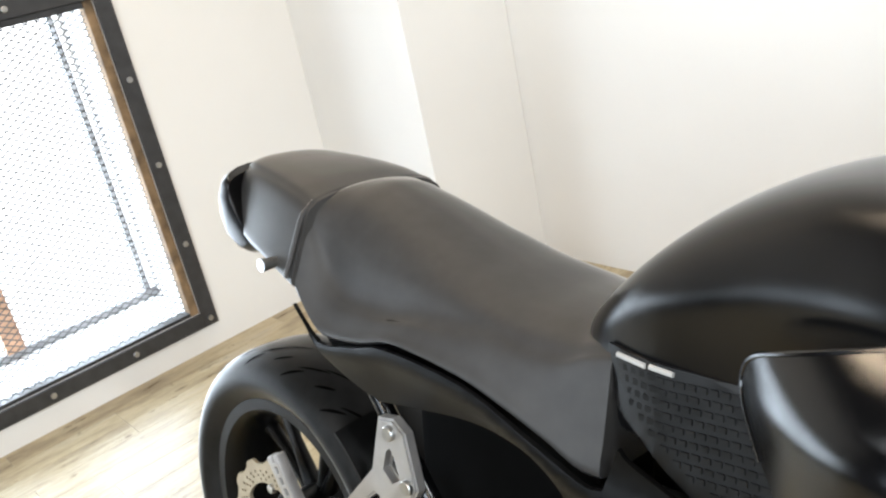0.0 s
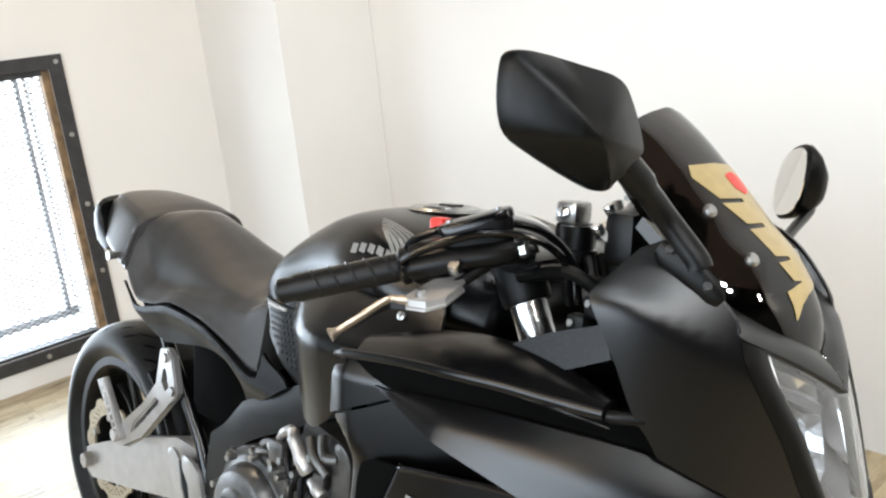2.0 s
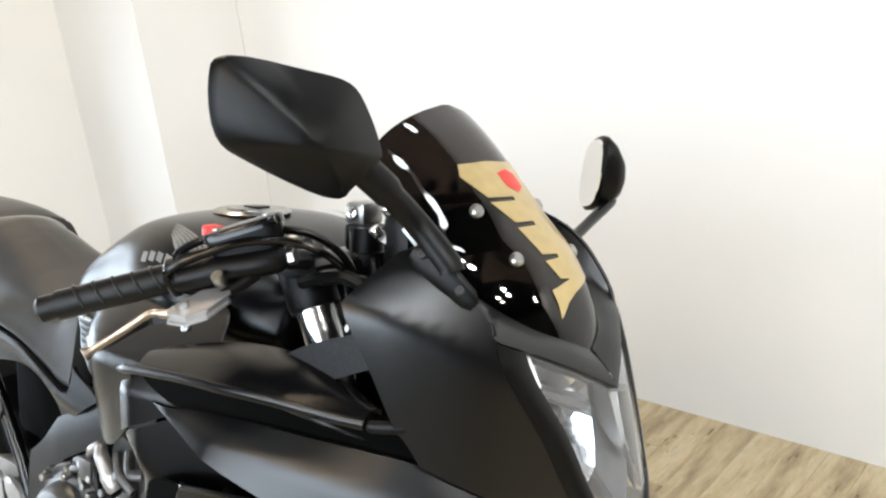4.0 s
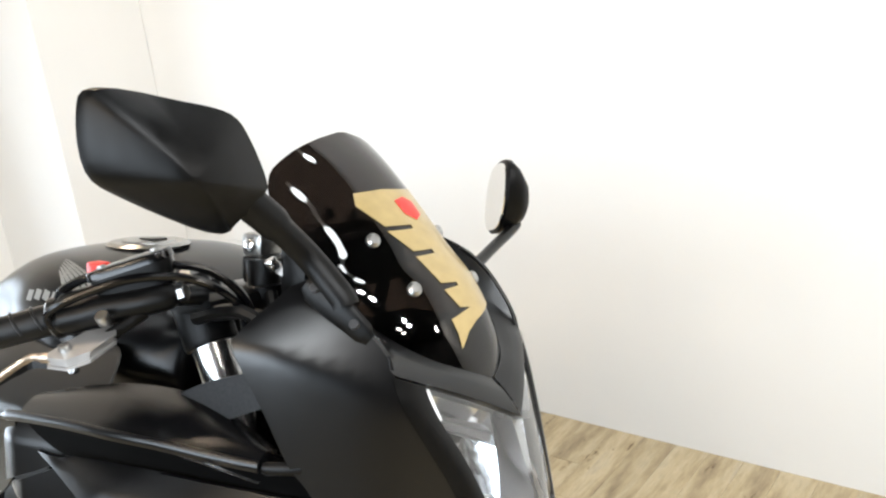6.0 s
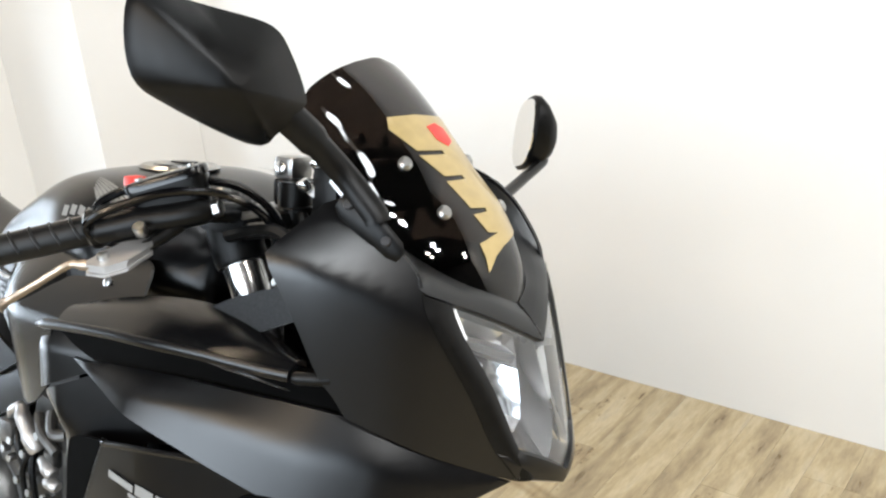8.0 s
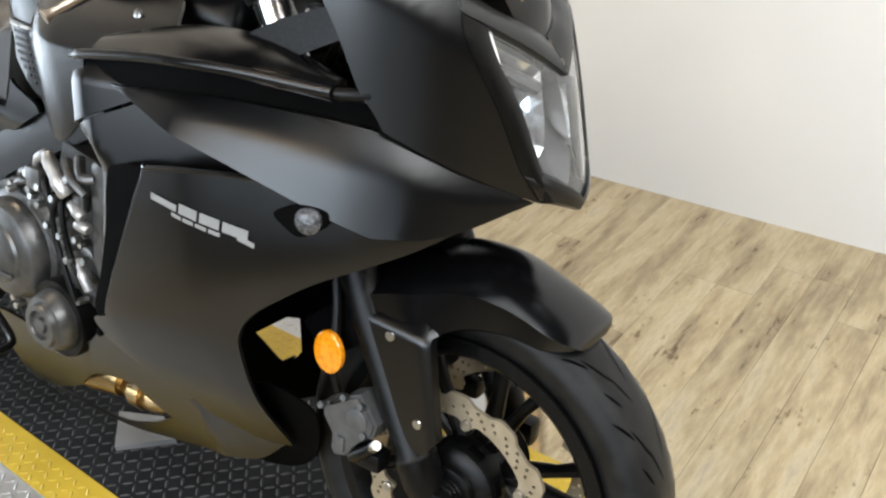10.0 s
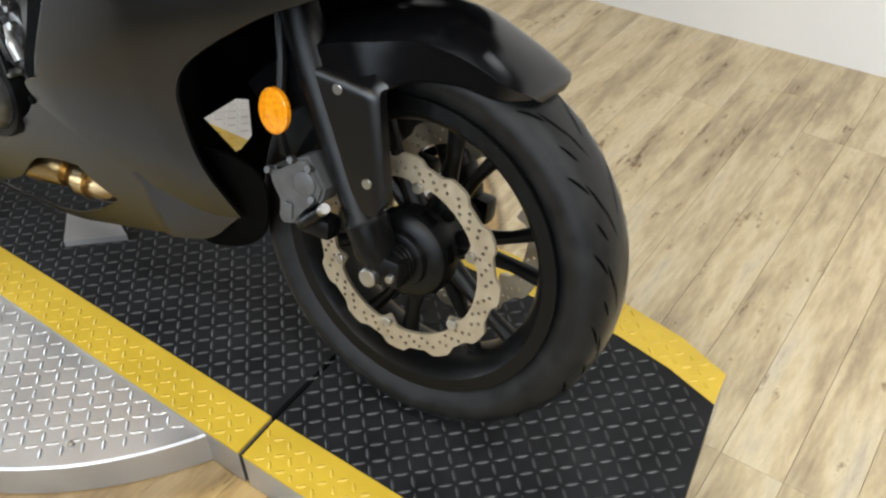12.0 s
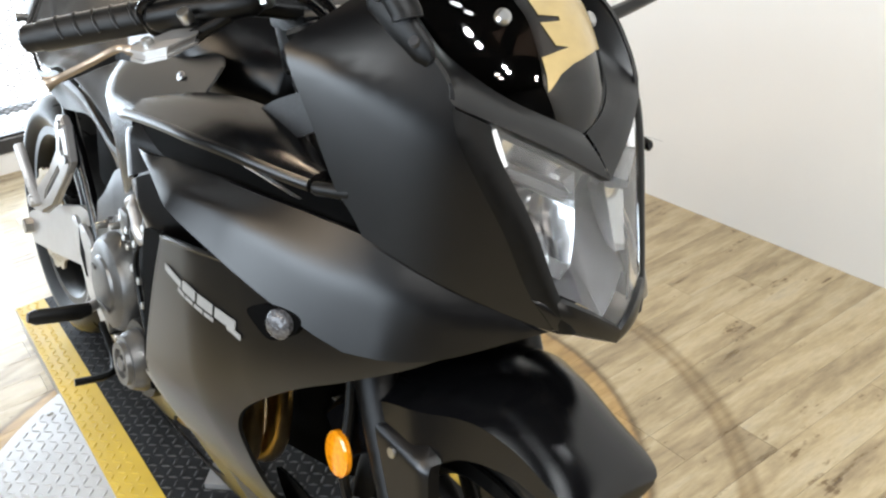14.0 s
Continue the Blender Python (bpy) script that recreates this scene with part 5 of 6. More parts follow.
# ---- frame, swingarm, engine ----
for s in (-1, 1):
    part("main_frame", panel([(-0.118, 0.603, 1), (0.085, 0.692), (0.16, 0.725, 1), (0.17, 0.66, 1), (0.124, 0.643), (0.0, 0.586), (-0.073, 0.552), (-0.108, 0.528), (-0.135, 0.483), (-0.15, 0.40, 1), (-0.235, 0.40, 1), (-0.23, 0.45), (-0.213, 0.522, 1), (-0.165, 0.555)],
                             lambda x, z: 0.147 - 0.03 * max(0, -0.12 - x) - 0.003 * math.log1p(math.exp(min(30, (z - (0.585 + 0.44 * (x + 0.12))) / 0.01))), 0.03, 0.01, s), M_PLASTIC, bike, "matte black frame spar")
    part("subframe_tube", tube([(-0.41, s * 0.125, 0.652), (-0.262, s * 0.135, 0.485), (-0.235, s * 0.135, 0.42)], 0.0115, 12), M_GLOSS, bike)
    arm = part("swingarm", loft([[(x, s * (y0), zt), (x, s * y0, zb), (x, s * (y0 - 0.032), zb + 0.004), (x, s * (y0 - 0.032), zt - 0.004)] for x, y0, zt, zb in
                                 ((-0.76, 0.13, 0.325, 0.275), (-0.73, 0.132, 0.34, 0.265), (-0.55, 0.132, 0.41, 0.30), (-0.36, 0.13, 0.465, 0.34), (-0.27, 0.125, 0.46, 0.36), (-0.2, 0.12, 0.45, 0.37))]), M_ALU, bike, "silver cast aluminium swingarm", angle=25)
    part("axle_nut", disc((-0.735, s * 0.13, 0.305), (0, s, 0), 0.018, 0.02, 6), M_STEEL, arm)
    bm = plate([[(-0.372, 0.64), (-0.345, 0.645), (-0.326, 0.632), (-0.31, 0.568), (-0.318, 0.556), (-0.35, 0.535), (-0.44, 0.452), (-0.505, 0.412), (-0.535, 0.415), (-0.538, 0.44), (-0.505, 0.462), (-0.43, 0.52), (-0.383, 0.57)],
                [(-0.362, 0.604), (-0.352, 0.612), (-0.344, 0.602), (-0.334, 0.572), (-0.352, 0.56), (-0.37, 0.576)], [(-0.385, 0.54), (-0.372, 0.543), (-0.375, 0.53), (-0.445, 0.468), (-0.47, 0.455), (-0.465, 0.468)]],
               0.016, lambda u, v, w: (u, s * (0.142 + w + 0.1 * max(0, -0.40 - u)), v))
    bmesh.ops.bevel(bm, geom=[e for e in bm.edges if e.calc_face_angle(0) > 1.0 and abs(e.verts[0].co.x - e.verts[1].co.x) + abs(e.verts[0].co.z - e.verts[1].co.z) > 1e-4], offset=0.003, segments=2, affect="EDGES")
    peg = part("footpeg_bracket", bm, M_ALU, bike, "silver cast pillion footpeg bracket", angle=30)
    for bx, bz in ((-0.349, 0.628), (-0.324, 0.57)):
        part("bracket_bolt", disc((bx, s * 0.156, bz), (0, s, 0), 0.009, 0.008, 14), M_STEEL, peg)
    bm = bmesh.new()
    for k in (0, 1):
        box(bm, (-0.012 + 0.016 * k, -0.008, 0), (-0.004 + 0.016 * k, 0.008, 0.125), 0.003)
    for k in range(7):
        box(bm, (-0.006, -0.0075, 0.02 + 0.015 * k), (0.006, 0.0075, 0.026 + 0.015 * k), 0.002)
    bmesh.ops.transform(bm, matrix=Matrix.Translation((-0.50, s * 0.172, 0.432)) @ Matrix.Rotation(radians(-24), 4, "Y") @ Matrix.Rotation(radians(-s * 6), 4, "X"), verts=bm.verts[:])
    part("footpeg", bm, M_ALU, peg, "ribbed silver pillion footpeg folded up")
    part("peg_pivot", disc((-0.515, s * 0.15, 0.437), (0, s, 0), 0.013, 0.034, 16), M_ALU, peg)

# ---- engine and exhaust ----
engine = part("engine_block", boxed((-0.2, -0.12, 0.29), (0.17, 0.12, 0.52), 0.03), M_CASE, bike, "grey cast engine block")
part("cylinder_head", loft([[(0.02 + a, s * 0.15, 0.50 + b) for a, b in ((0, 0), (0.14, -0.03), (0.2, 0.1), (0.05, 0.13))] for s in (-1, -0.9, 0.9, 1)]), M_CASE, engine, smooth=False)
CX, CZ = -0.062, 0.432
part("clutch_cover", revolve([(0.001, -0.196), (0.04, -0.196), (0.046, -0.194), (0.05, -0.19), (0.066, -0.188), (0.074, -0.184), (0.08, -0.176), (0.083, -0.166), (0.084, -0.158), (0.094, -0.155), (0.096, -0.152), (0.096, -0.12), (0.001, -0.12)], 64, (CX, 0, CZ)), M_ENGINE, engine, "grey stepped round clutch cover", angle=22)
part("cover_flange", revolve([(0.09, -0.150), (0.106, -0.150), (0.109, -0.146), (0.109, -0.13), (0.09, -0.13)], 64, (CX, 0, CZ)), M_ENGINE, engine, "grey bolted cover flange", angle=30)
for k in range(9):
    a = 2 * math.pi * k / 9 + 0.2
    part("cover_boss", disc((CX + 0.105 * math.cos(a), -0.128, CZ + 0.105 * math.sin(a)), (0, -1, 0), 0.0105, 0.026, 14), M_ENGINE, engine)
    part("cover_bolt", disc((CX + 0.105 * math.cos(a), -0.153, CZ + 0.105 * math.sin(a)), (0, -1, 0), 0.0062, 0.008, 6), M_STEEL, engine)
part("cover_rib", boxed((CX - 0.01, -0.199, 0.40), (CX + 0.04, -0.194, 0.4045), 0.0015), M_ENGINE, engine)
part("cover_rib", boxed((CX - 0.03, -0.199, 0.455), (CX - 0.014, -0.194, 0.462), 0.0015), M_ENGINE, engine)
part("timing_cover", revolve([(0.001, -0.212), (0.012, -0.212), (0.013, -0.207), (0.022, -0.206), (0.024, -0.212), (0.034, -0.212), (0.036, -0.205), (0.042, -0.204), (0.046, -0.196), (0.05, -0.185), (0.05, -0.12), (0.001, -0.12)], 56, (0.062, 0, 0.352)), M_ENGINE, engine, "grey ribbed round engine cover")
part("timing_ring", revolve([(0.05, -0.18), (0.062, -0.18), (0.064, -0.172), (0.064, -0.13), (0.05, -0.13)], 56, (0.062, 0, 0.352)), M_PLASTIC, engine)
part("side_casting", panel([(0.0, 0.55), (0.06, 0.535), (0.11, 0.5), (0.15, 0.44), (0.17, 0.40), (0.12, 0.39), (0.07, 0.41), (0.03, 0.47), (-0.02, 0.52)], lambda x, z: 0.165, 0.03, 0.03, -1, 0.006), M_ENGINE, engine, "grey cast side cover")
part("water_plate", panel([(0.165, 0.62), (0.2, 0.6), (0.19, 0.5), (0.175, 0.44), (0.155, 0.47), (0.16, 0.54)], lambda x, z: 0.175, 0.012, 0.03, -1, 0.003), M_ENGINE, engine, "grey aluminium plate")
for bx, bz in ((-0.033, 0.54), (0.039, 0.532), (0.073, 0.524), (0.102, 0.48), (0.137, 0.496), (0.144, 0.438), (0.12, 0.4), (-0.049, 0.34), (0.02, 0.552), (-0.145, 0.46), (-0.14, 0.38), (-0.1, 0.52)):
    part("engine_bolt", disc((bx, -0.165, bz), (0, -1, 0), 0.006, 0.018, 10), M_STEEL, engine)
for pts, r, m in (([(0.105, -0.17, 0.612), (0.13, -0.182, 0.595), (0.16, -0.18, 0.575)], 0.007, M_ENGINE), ([(0.05, -0.17, 0.585), (0.065, -0.18, 0.56), (0.075, -0.178, 0.53)], 0.006, M_PLASTIC), ([(0.09, -0.17, 0.575), (0.1, -0.182, 0.53), (0.11, -0.18, 0.47), (0.14, -0.18, 0.42)], 0.005, M_PLASTIC),
                  ([(-0.03, -0.16, 0.56), (0.0, -0.172, 0.575), (0.05, -0.17, 0.585)], 0.006, M_ENGINE), ([(0.13, -0.165, 0.62), (0.15, -0.178, 0.6), (0.17, -0.17, 0.6)], 0.008, M_ENGINE), ([(-0.06, -0.15, 0.53), (-0.03, -0.165, 0.55), (0.02, -0.16, 0.56)], 0.006, M_ENGINE)):
    part("hose", tube(spline(pts, 5), r, 10), m, engine)
for pts, r in (([(0.075, -0.176, 0.617), (0.082, -0.182, 0.61), (0.105, -0.184, 0.585), (0.118, -0.18, 0.566)], [0.008, 0.0105, 0.013, 0.011]), ([(0.12, -0.176, 0.552), (0.135, -0.18, 0.548), (0.15, -0.18, 0.54)], [0.008, 0.010, 0.008]),
               ([(0.128, -0.176, 0.522), (0.142, -0.182, 0.528), (0.16, -0.18, 0.524)], [0.007, 0.009, 0.007]), ([(0.125, -0.176, 0.468), (0.14, -0.182, 0.45), (0.15, -0.18, 0.428)], [0.006, 0.0085, 0.0085]), ([(0.03, -0.17, 0.59), (0.05, -0.178, 0.606), (0.07, -0.176, 0.618)], [0.006, 0.0075, 0.006])):
    part("pipe_stub", tube(spline(pts, 4), [r[min(len(r) - 1, i // 4)] for i in range(4 * (len(pts) - 1) + 1)], 12), M_ALU, engine, "bright cast pipe stub")
for bx, by, bz in ((0.018, -0.172, 0.575), (0.05, -0.176, 0.562), (0.086, -0.178, 0.553), (0.10, -0.18, 0.50), (0.112, -0.18, 0.465), (0.14, -0.182, 0.505), (0.152, -0.18, 0.475), (0.125, -0.178, 0.59), (0.02, -0.17, 0.54), (0.06, -0.174, 0.505)):
    part("hex_bolt", disc((bx, by, bz), (0, -1, 0.15), 0.0065, 0.011, 6), M_STEEL, engine)
part("casting_web", panel([(0.01, 0.575), (0.045, 0.58), (0.075, 0.555), (0.085, 0.515), (0.06, 0.50), (0.03, 0.52)], lambda x, z: 0.168, 0.02, 0.02, -1, 0.005), M_ENGINE, engine, "grey cast web")
part("loom", tube(spline([(0.105, -0.176, 0.57), (0.085, -0.186, 0.535), (0.088, -0.186, 0.49), (0.102, -0.186, 0.45), (0.118, -0.184, 0.40)], 6), 0.0045, 8), M_PLASTIC, engine, "black wiring loom")
part("bracket", boxed((0.02, -0.185, 0.555), (0.055, -0.165, 0.59), 0.005), M_ENGINE, engine)
part("bracket", boxed((0.125, -0.18, 0.545), (0.15, -0.165, 0.57), 0.005), M_ENGINE, engine)
part("connector", boxed((0.07, -0.178, 0.54), (0.09, -0.165, 0.56), 0.004), M_PLASTIC, engine)
for k in range(2):
    y = -0.09 + 0.05 * k
    head = part("exhaust_header", tube(spline([(0.2, y, 0.5), (0.235, y, 0.47), (0.25, y, 0.38), (0.235, y * 0.95, 0.26), (0.17, y * 0.85, 0.2), (0.0, y * 0.5, 0.175), (-0.1, y * 0.4, 0.165)], 6), 0.022, 14), M_BRONZE, bike, "heat-stained exhaust header pipe")
part("collector", tube([(-0.12, -0.03, 0.19), (-0.09, -0.04, 0.19), (0.0, -0.06, 0.195), (0.06, -0.06, 0.19)], [0.05, 0.055, 0.045, 0.03], 16), M_BRONZE, bike, "gold-tinted exhaust collector")
part("header_clamp", tube([(0.10, -0.07, 0.19), (0.13, -0.073, 0.194)], 0.026, 16), M_BRONZE, bike)
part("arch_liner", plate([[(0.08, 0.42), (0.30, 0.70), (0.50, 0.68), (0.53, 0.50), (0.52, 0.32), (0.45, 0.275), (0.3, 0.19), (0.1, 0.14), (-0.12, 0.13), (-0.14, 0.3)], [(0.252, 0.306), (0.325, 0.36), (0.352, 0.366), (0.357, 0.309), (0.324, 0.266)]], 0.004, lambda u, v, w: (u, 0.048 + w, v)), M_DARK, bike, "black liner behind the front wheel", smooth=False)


def belly_skin(x, z):
    return 0.205 - 0.45 * (0.40 - z)


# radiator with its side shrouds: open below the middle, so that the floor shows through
# plain box in M_DARK, so the shade around it is in its colour
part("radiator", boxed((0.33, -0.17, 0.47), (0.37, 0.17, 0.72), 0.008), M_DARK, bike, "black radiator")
for s in (-1, 1):
    if s < 0:
        part("belly_pan", panel([(-0.14, 0.30), (0.0, 0.29), (0.12, 0.33), (0.204, 0.395, 1), (0.222, 0.277, 1), (0.148, 0.266), (0.067, 0.236), (-0.025, 0.165), (-0.137, 0.111, 1), (-0.22, 0.115), (-0.2, 0.22)], belly_skin, 0.005, 0.02, s), M_MATTE, bike, "matte black belly pan")
        part("belly_front", panel([(0.204, 0.392, 1), (0.208, 0.277), (0.264, 0.234), (0.345, 0.201, 1), (0.41, 0.212), (0.455, 0.25), (0.49, 0.30), (0.365, 0.328)], lambda x, z: belly_skin(x, z) + 0.003 - 0.38 * max(0, x - 0.36), 0.005, 0.02, s), M_MATTE, bike)
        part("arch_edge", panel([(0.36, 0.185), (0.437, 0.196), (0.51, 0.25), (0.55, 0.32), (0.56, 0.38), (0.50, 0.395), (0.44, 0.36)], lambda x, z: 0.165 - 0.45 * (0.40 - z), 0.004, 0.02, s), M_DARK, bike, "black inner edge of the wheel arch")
    part("belly_lip", panel([(0.345, 0.202, 1), (0.266, 0.236, 1), (0.166, 0.17), (0.072, 0.127), (-0.03, 0.112), (-0.137, 0.109, 1), (-0.146, 0.101, 1), (0.064, 0.114), (0.189, 0.15)], belly_skin, 0.005, 0.02, s), M_MATTE, bike)
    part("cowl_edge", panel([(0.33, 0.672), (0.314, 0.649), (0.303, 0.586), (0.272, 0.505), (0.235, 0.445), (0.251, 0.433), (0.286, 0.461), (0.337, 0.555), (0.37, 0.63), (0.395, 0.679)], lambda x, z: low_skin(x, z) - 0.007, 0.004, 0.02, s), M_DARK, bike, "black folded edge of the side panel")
    part("cowl_plug", disc((0.229, s * low_skin(0.229, 0.403), 0.403), (0, s, 0), 0.006, 0.004, 12), M_DARK, bike)
# added near-black blocks fill the hollow nose in place of shade
part("steering_fill", boxed((0.43, -0.085, 0.56), (0.56, 0.085, 0.80), 0.02), M_DARK, bike)
part("nose_fill", boxed((0.56, -0.10, 0.70), (0.70, 0.10, 0.90), 0.03), M_DARK, bike)

# shock, hugger, pegs
bm = bmesh.new()
sweep(bm, [(-0.27 + 0.03 * k / 90 + 0.026 * math.cos(k * 0.42), -0.02 + 0.026 * math.sin(k * 0.42), 0.42 + 0.0017 * k) for k in range(90)], 0.006, 8)
part("shock_spring", bm, M_ALU, bike, "silver coil of the rear shock")
part("shock_body", tube([(-0.27, -0.02, 0.36), (-0.23, -0.02, 0.62)], 0.014, 14), M_PLASTIC, bike)
rows = []
for i in range(9):
    a = radians(22 + 30 * i / 8)
    top = [(REAR[0] + (0.302 - 0.02 * abs(u) ** 2) * math.cos(a), u * 0.09, REAR[2] + (0.302 - 0.02 * abs(u) ** 2) * math.sin(a)) for u in [-1 + k / 5 for k in range(11)]]
    rows.append(top + [(REAR[0] + (x - REAR[0]) * 0.985, y, REAR[2] + (z - REAR[2]) * 0.985) for x, y, z in reversed(top)])
bm = loft(rows)
part("rear_hugger", bm, M_PLASTIC, bike, "black rear tyre hugger")
part("battery_box", boxed((-0.38, -0.09, 0.5), (-0.16, 0.09, 0.66), 0.02), M_DARK, bike)
for s in (-1, 1):
    plate_ = part("heel_plate", panel([(-0.30, 0.45), (-0.245, 0.44), (-0.22, 0.38), (-0.17, 0.30), (-0.2, 0.28), (-0.26, 0.34)], lambda x, z: 0.155, 0.008, 0.03, s, 0.002), M_ALU, bike, "silver footpeg hanger plate")
    part("rider_peg", tube([(-0.15, s * 0.19, 0.352), (-0.145, s * 0.21, 0.353), (-0.14, s * 0.28, 0.362), (-0.14, s * 0.292, 0.364)], [0.012, 0.015, 0.014, 0.008], 10, 0.8), M_GRIP, plate_, "black rubber rider footpeg")
    part("peg_stem", tube([(-0.19, s * 0.155, 0.345), (-0.15, s * 0.2, 0.35)], 0.010, 10), M_ALU, plate_)
part("brake_pedal", tube(spline([(-0.17, -0.165, 0.31), (-0.1, -0.17, 0.27), (-0.07, -0.19, 0.262), (-0.075, -0.245, 0.26)], 4), 0.0065, 8), M_PLASTIC, bike, "black rear brake pedal")
part("side_stand", tube([(-0.08, 0.14, 0.24), (-0.03, 0.2, 0.12), (0.0, 0.235, 0.085)], [0.014, 0.012, 0.012], 12), M_PLASTIC, bike, "black folded-out side stand")
part("swingarm_guard", panel([(-0.36, 0.43), (-0.33, 0.45), (-0.27, 0.37), (-0.25, 0.32), (-0.29, 0.31)], lambda x, z: 0.15, 0.006, 0.03, -1, 0.002), M_ALU, bike, "pale heel guard")
part("rear_master", tube([(-0.31, -0.14, 0.44), (-0.285, -0.145, 0.4), (-0.27, -0.145, 0.36)], [0.012, 0.015, 0.012], 10), M_PLASTIC, bike)

# ---- handlebar and controls ----
for s in (-1, 1):
    a, b = Vector((0.386, s * 0.252, 0.919)), Vector((0.277, s * 0.353, 0.88))
    d = (b - a).normalized()
    L = (b - a).length
    bar = part("handlebar", tube([(0.462, s * 0.13, 0.932), (0.44, s * 0.18, 0.935), (0.415, s * 0.22, 0.928), tuple(a)], 0.0115, 12), M_PLASTIC, bike)
    part("grip", tube([a, a + d * 0.004, a + d * 0.008, a + d * 0.012, b - d * 0.024, b - d * 0.02, b - d * 0.004, b], [0.02, 0.0215, 0.0215, 0.0165, 0.0165, 0.0145, 0.0145, 0.011], 18), M_GRIP, bar, "black ribbed rubber grip")
    bm = bmesh.new()
    side = d.cross(Vector((0, 0, 1))).normalized()
    upv = side.cross(d)
    for k in range(5):
        c = a + d * (0.024 + k * (L - 0.07) / 4)
        sweep(bm, [c + d * 0.012 * t + 0.0169 * (math.cos(2.2 * t - 0.6) * upv + math.sin(2.2 * t - 0.6) * side * -s) for t in [i / 8 * 2 - 0.6 for i in range(9)]], 0.0016, 6)
    tagged(part("grip_rib", bm, M_GRIP, bar), kind="stuff")
    part("switch_housing", tube([a - d * 0.05, a - d * 0.045, a - d * 0.03, a - d * 0.008, a - d * 0.002], [0.017, 0.022, 0.024, 0.024, 0.02], 14), M_PLASTIC, bar)
    part("bar_clamp", tube([(0.444, s * 0.107, 0.868), (0.442, s * 0.107, 0.872), (0.415, s * 0.107, 0.93)], [0.029, 0.031, 0.031], 24), M_PLASTIC, bar)
    part("fork_cap", tube([(0.416, s * 0.107, 0.928), (0.41, s * 0.107, 0.942)], [0.022, 0.02], 20), M_PLASTIC, bar)
    part("cap_nut", disc((0.41, s * 0.107, 0.941), (-0.4, 0, 0.9), 0.011, 0.012, 6), M_STEEL, bar)
    # master cylinder, reservoir and lever
    end_a, end_b = Vector((0.418, s * 0.238, 0.957)), Vector((0.478, s * 0.187, 0.983))
    along = (end_b - end_a).normalized()
    across = along.cross(Vector((0, 0, 1))).normalized()
    above = across.cross(along)

    def pot(levels):
        """Rounded oblong rings between the two ends: rise, growth in length, half width."""
        rows = []
        for rise, grow, half in levels:
            c, reach = (end_a + end_b) / 2, (end_b - end_a).length / 2 + grow
            ring = []
            for i in range(28):
                q = 2 * math.pi * i / 28
                cx, cy = math.cos(q), math.sin(q)
                ring.append(c + above * rise + along * reach * math.copysign(abs(cx) ** 0.45, cx) + across * half * math.copysign(abs(cy) ** 0.6, cy))
            rows.append(ring)
        return loft(rows)
    if s < 0:
        pot_body = part("brake_reservoir", pot([(-0.034, -0.012, 0.012), (-0.03, -0.006, 0.0155), (-0.004, 0.0, 0.018), (0.0, 0.0, 0.018)]), M_PLASTIC, bar, "black brake fluid reservoir")
        part("reservoir_lid", pot([(0.0, 0.002, 0.0205), (0.007, 0.002, 0.0205), (0.0095, 0.0, 0.019), (0.0105, -0.008, 0.0135)]), M_GLOSS, pot_body, "black screwed reservoir lid")
        for k in (0.012, -0.012):
            part("lid_screw", disc(tuple((end_a + end_b) / 2 + along * (k * 2.3) + above * 0.0105), tuple(above), 0.0042, 0.002, 12), M_STEEL, pot_body)
        part("kill_switch", boxed((0.384, -0.222, 0.955), (0.404, -0.204, 0.972), 0.004), M_RED, bar, "red engine stop switch")
    part("master_cylinder" if s < 0 else "clutch_perch", tube([(0.398, s * 0.262, 0.914), (0.403, s * 0.26, 0.918), (0.432, s * 0.24, 0.929), (0.468, s * 0.214, 0.938), (0.488, s * 0.198, 0.944), (0.494, s * 0.193, 0.946)], [0.011, 0.0155, 0.016, 0.0145, 0.0135, 0.009], 16), M_PLASTIC, bar, "black cast master cylinder" if s < 0 else "black clutch perch")
    part("hose_union", disc((0.494, s * 0.192, 0.946), (0.8, -s * 0.4, 0.3), 0.009, 0.009, 6), M_STEEL, bar)
    part("lever_arm", tube([(0.45, s * 0.25, 0.902), (0.458, s * 0.238, 0.912), (0.472, s * 0.215, 0.928)], [0.0075, 0.0068, 0.006], 10, 0.8), M_PLASTIC, bar)
    bm = plate([[(0.428, 0.292), (0.429, 0.273), (0.430, 0.256), (0.452, 0.24), (0.465, 0.248), (0.469, 0.278), (0.457, 0.294), (0.434, 0.297)]], 0.011, lambda u, v, w: (u, s * v, 0.8835 + w + 0.36 * (0.297 - v)))
    bmesh.ops.bevel(bm, geom=[e for e in bm.edges if e.calc_face_angle(0) > 0.3], offset=0.0025, segments=2, affect="EDGES")
    part("lever_perch", bm, M_ALU, bar, "bright cast lever perch", angle=40)
    reach = spline([(0.438, s * 0.286, 0.89), (0.42, s * 0.296, 0.8905), (0.408, s * 0.304, 0.889), (0.401, s * 0.333, 0.8735), (0.394, s * 0.356, 0.861), (0.391, s * 0.366, 0.856)], 4)
    lever = part("lever", tube(reach, [0.0055] * 5 + [0.0042] * 12 + [0.0046, 0.006, 0.0075, 0.0078], 10, 0.75), M_LEVER, bar, "bronze-coloured lever")
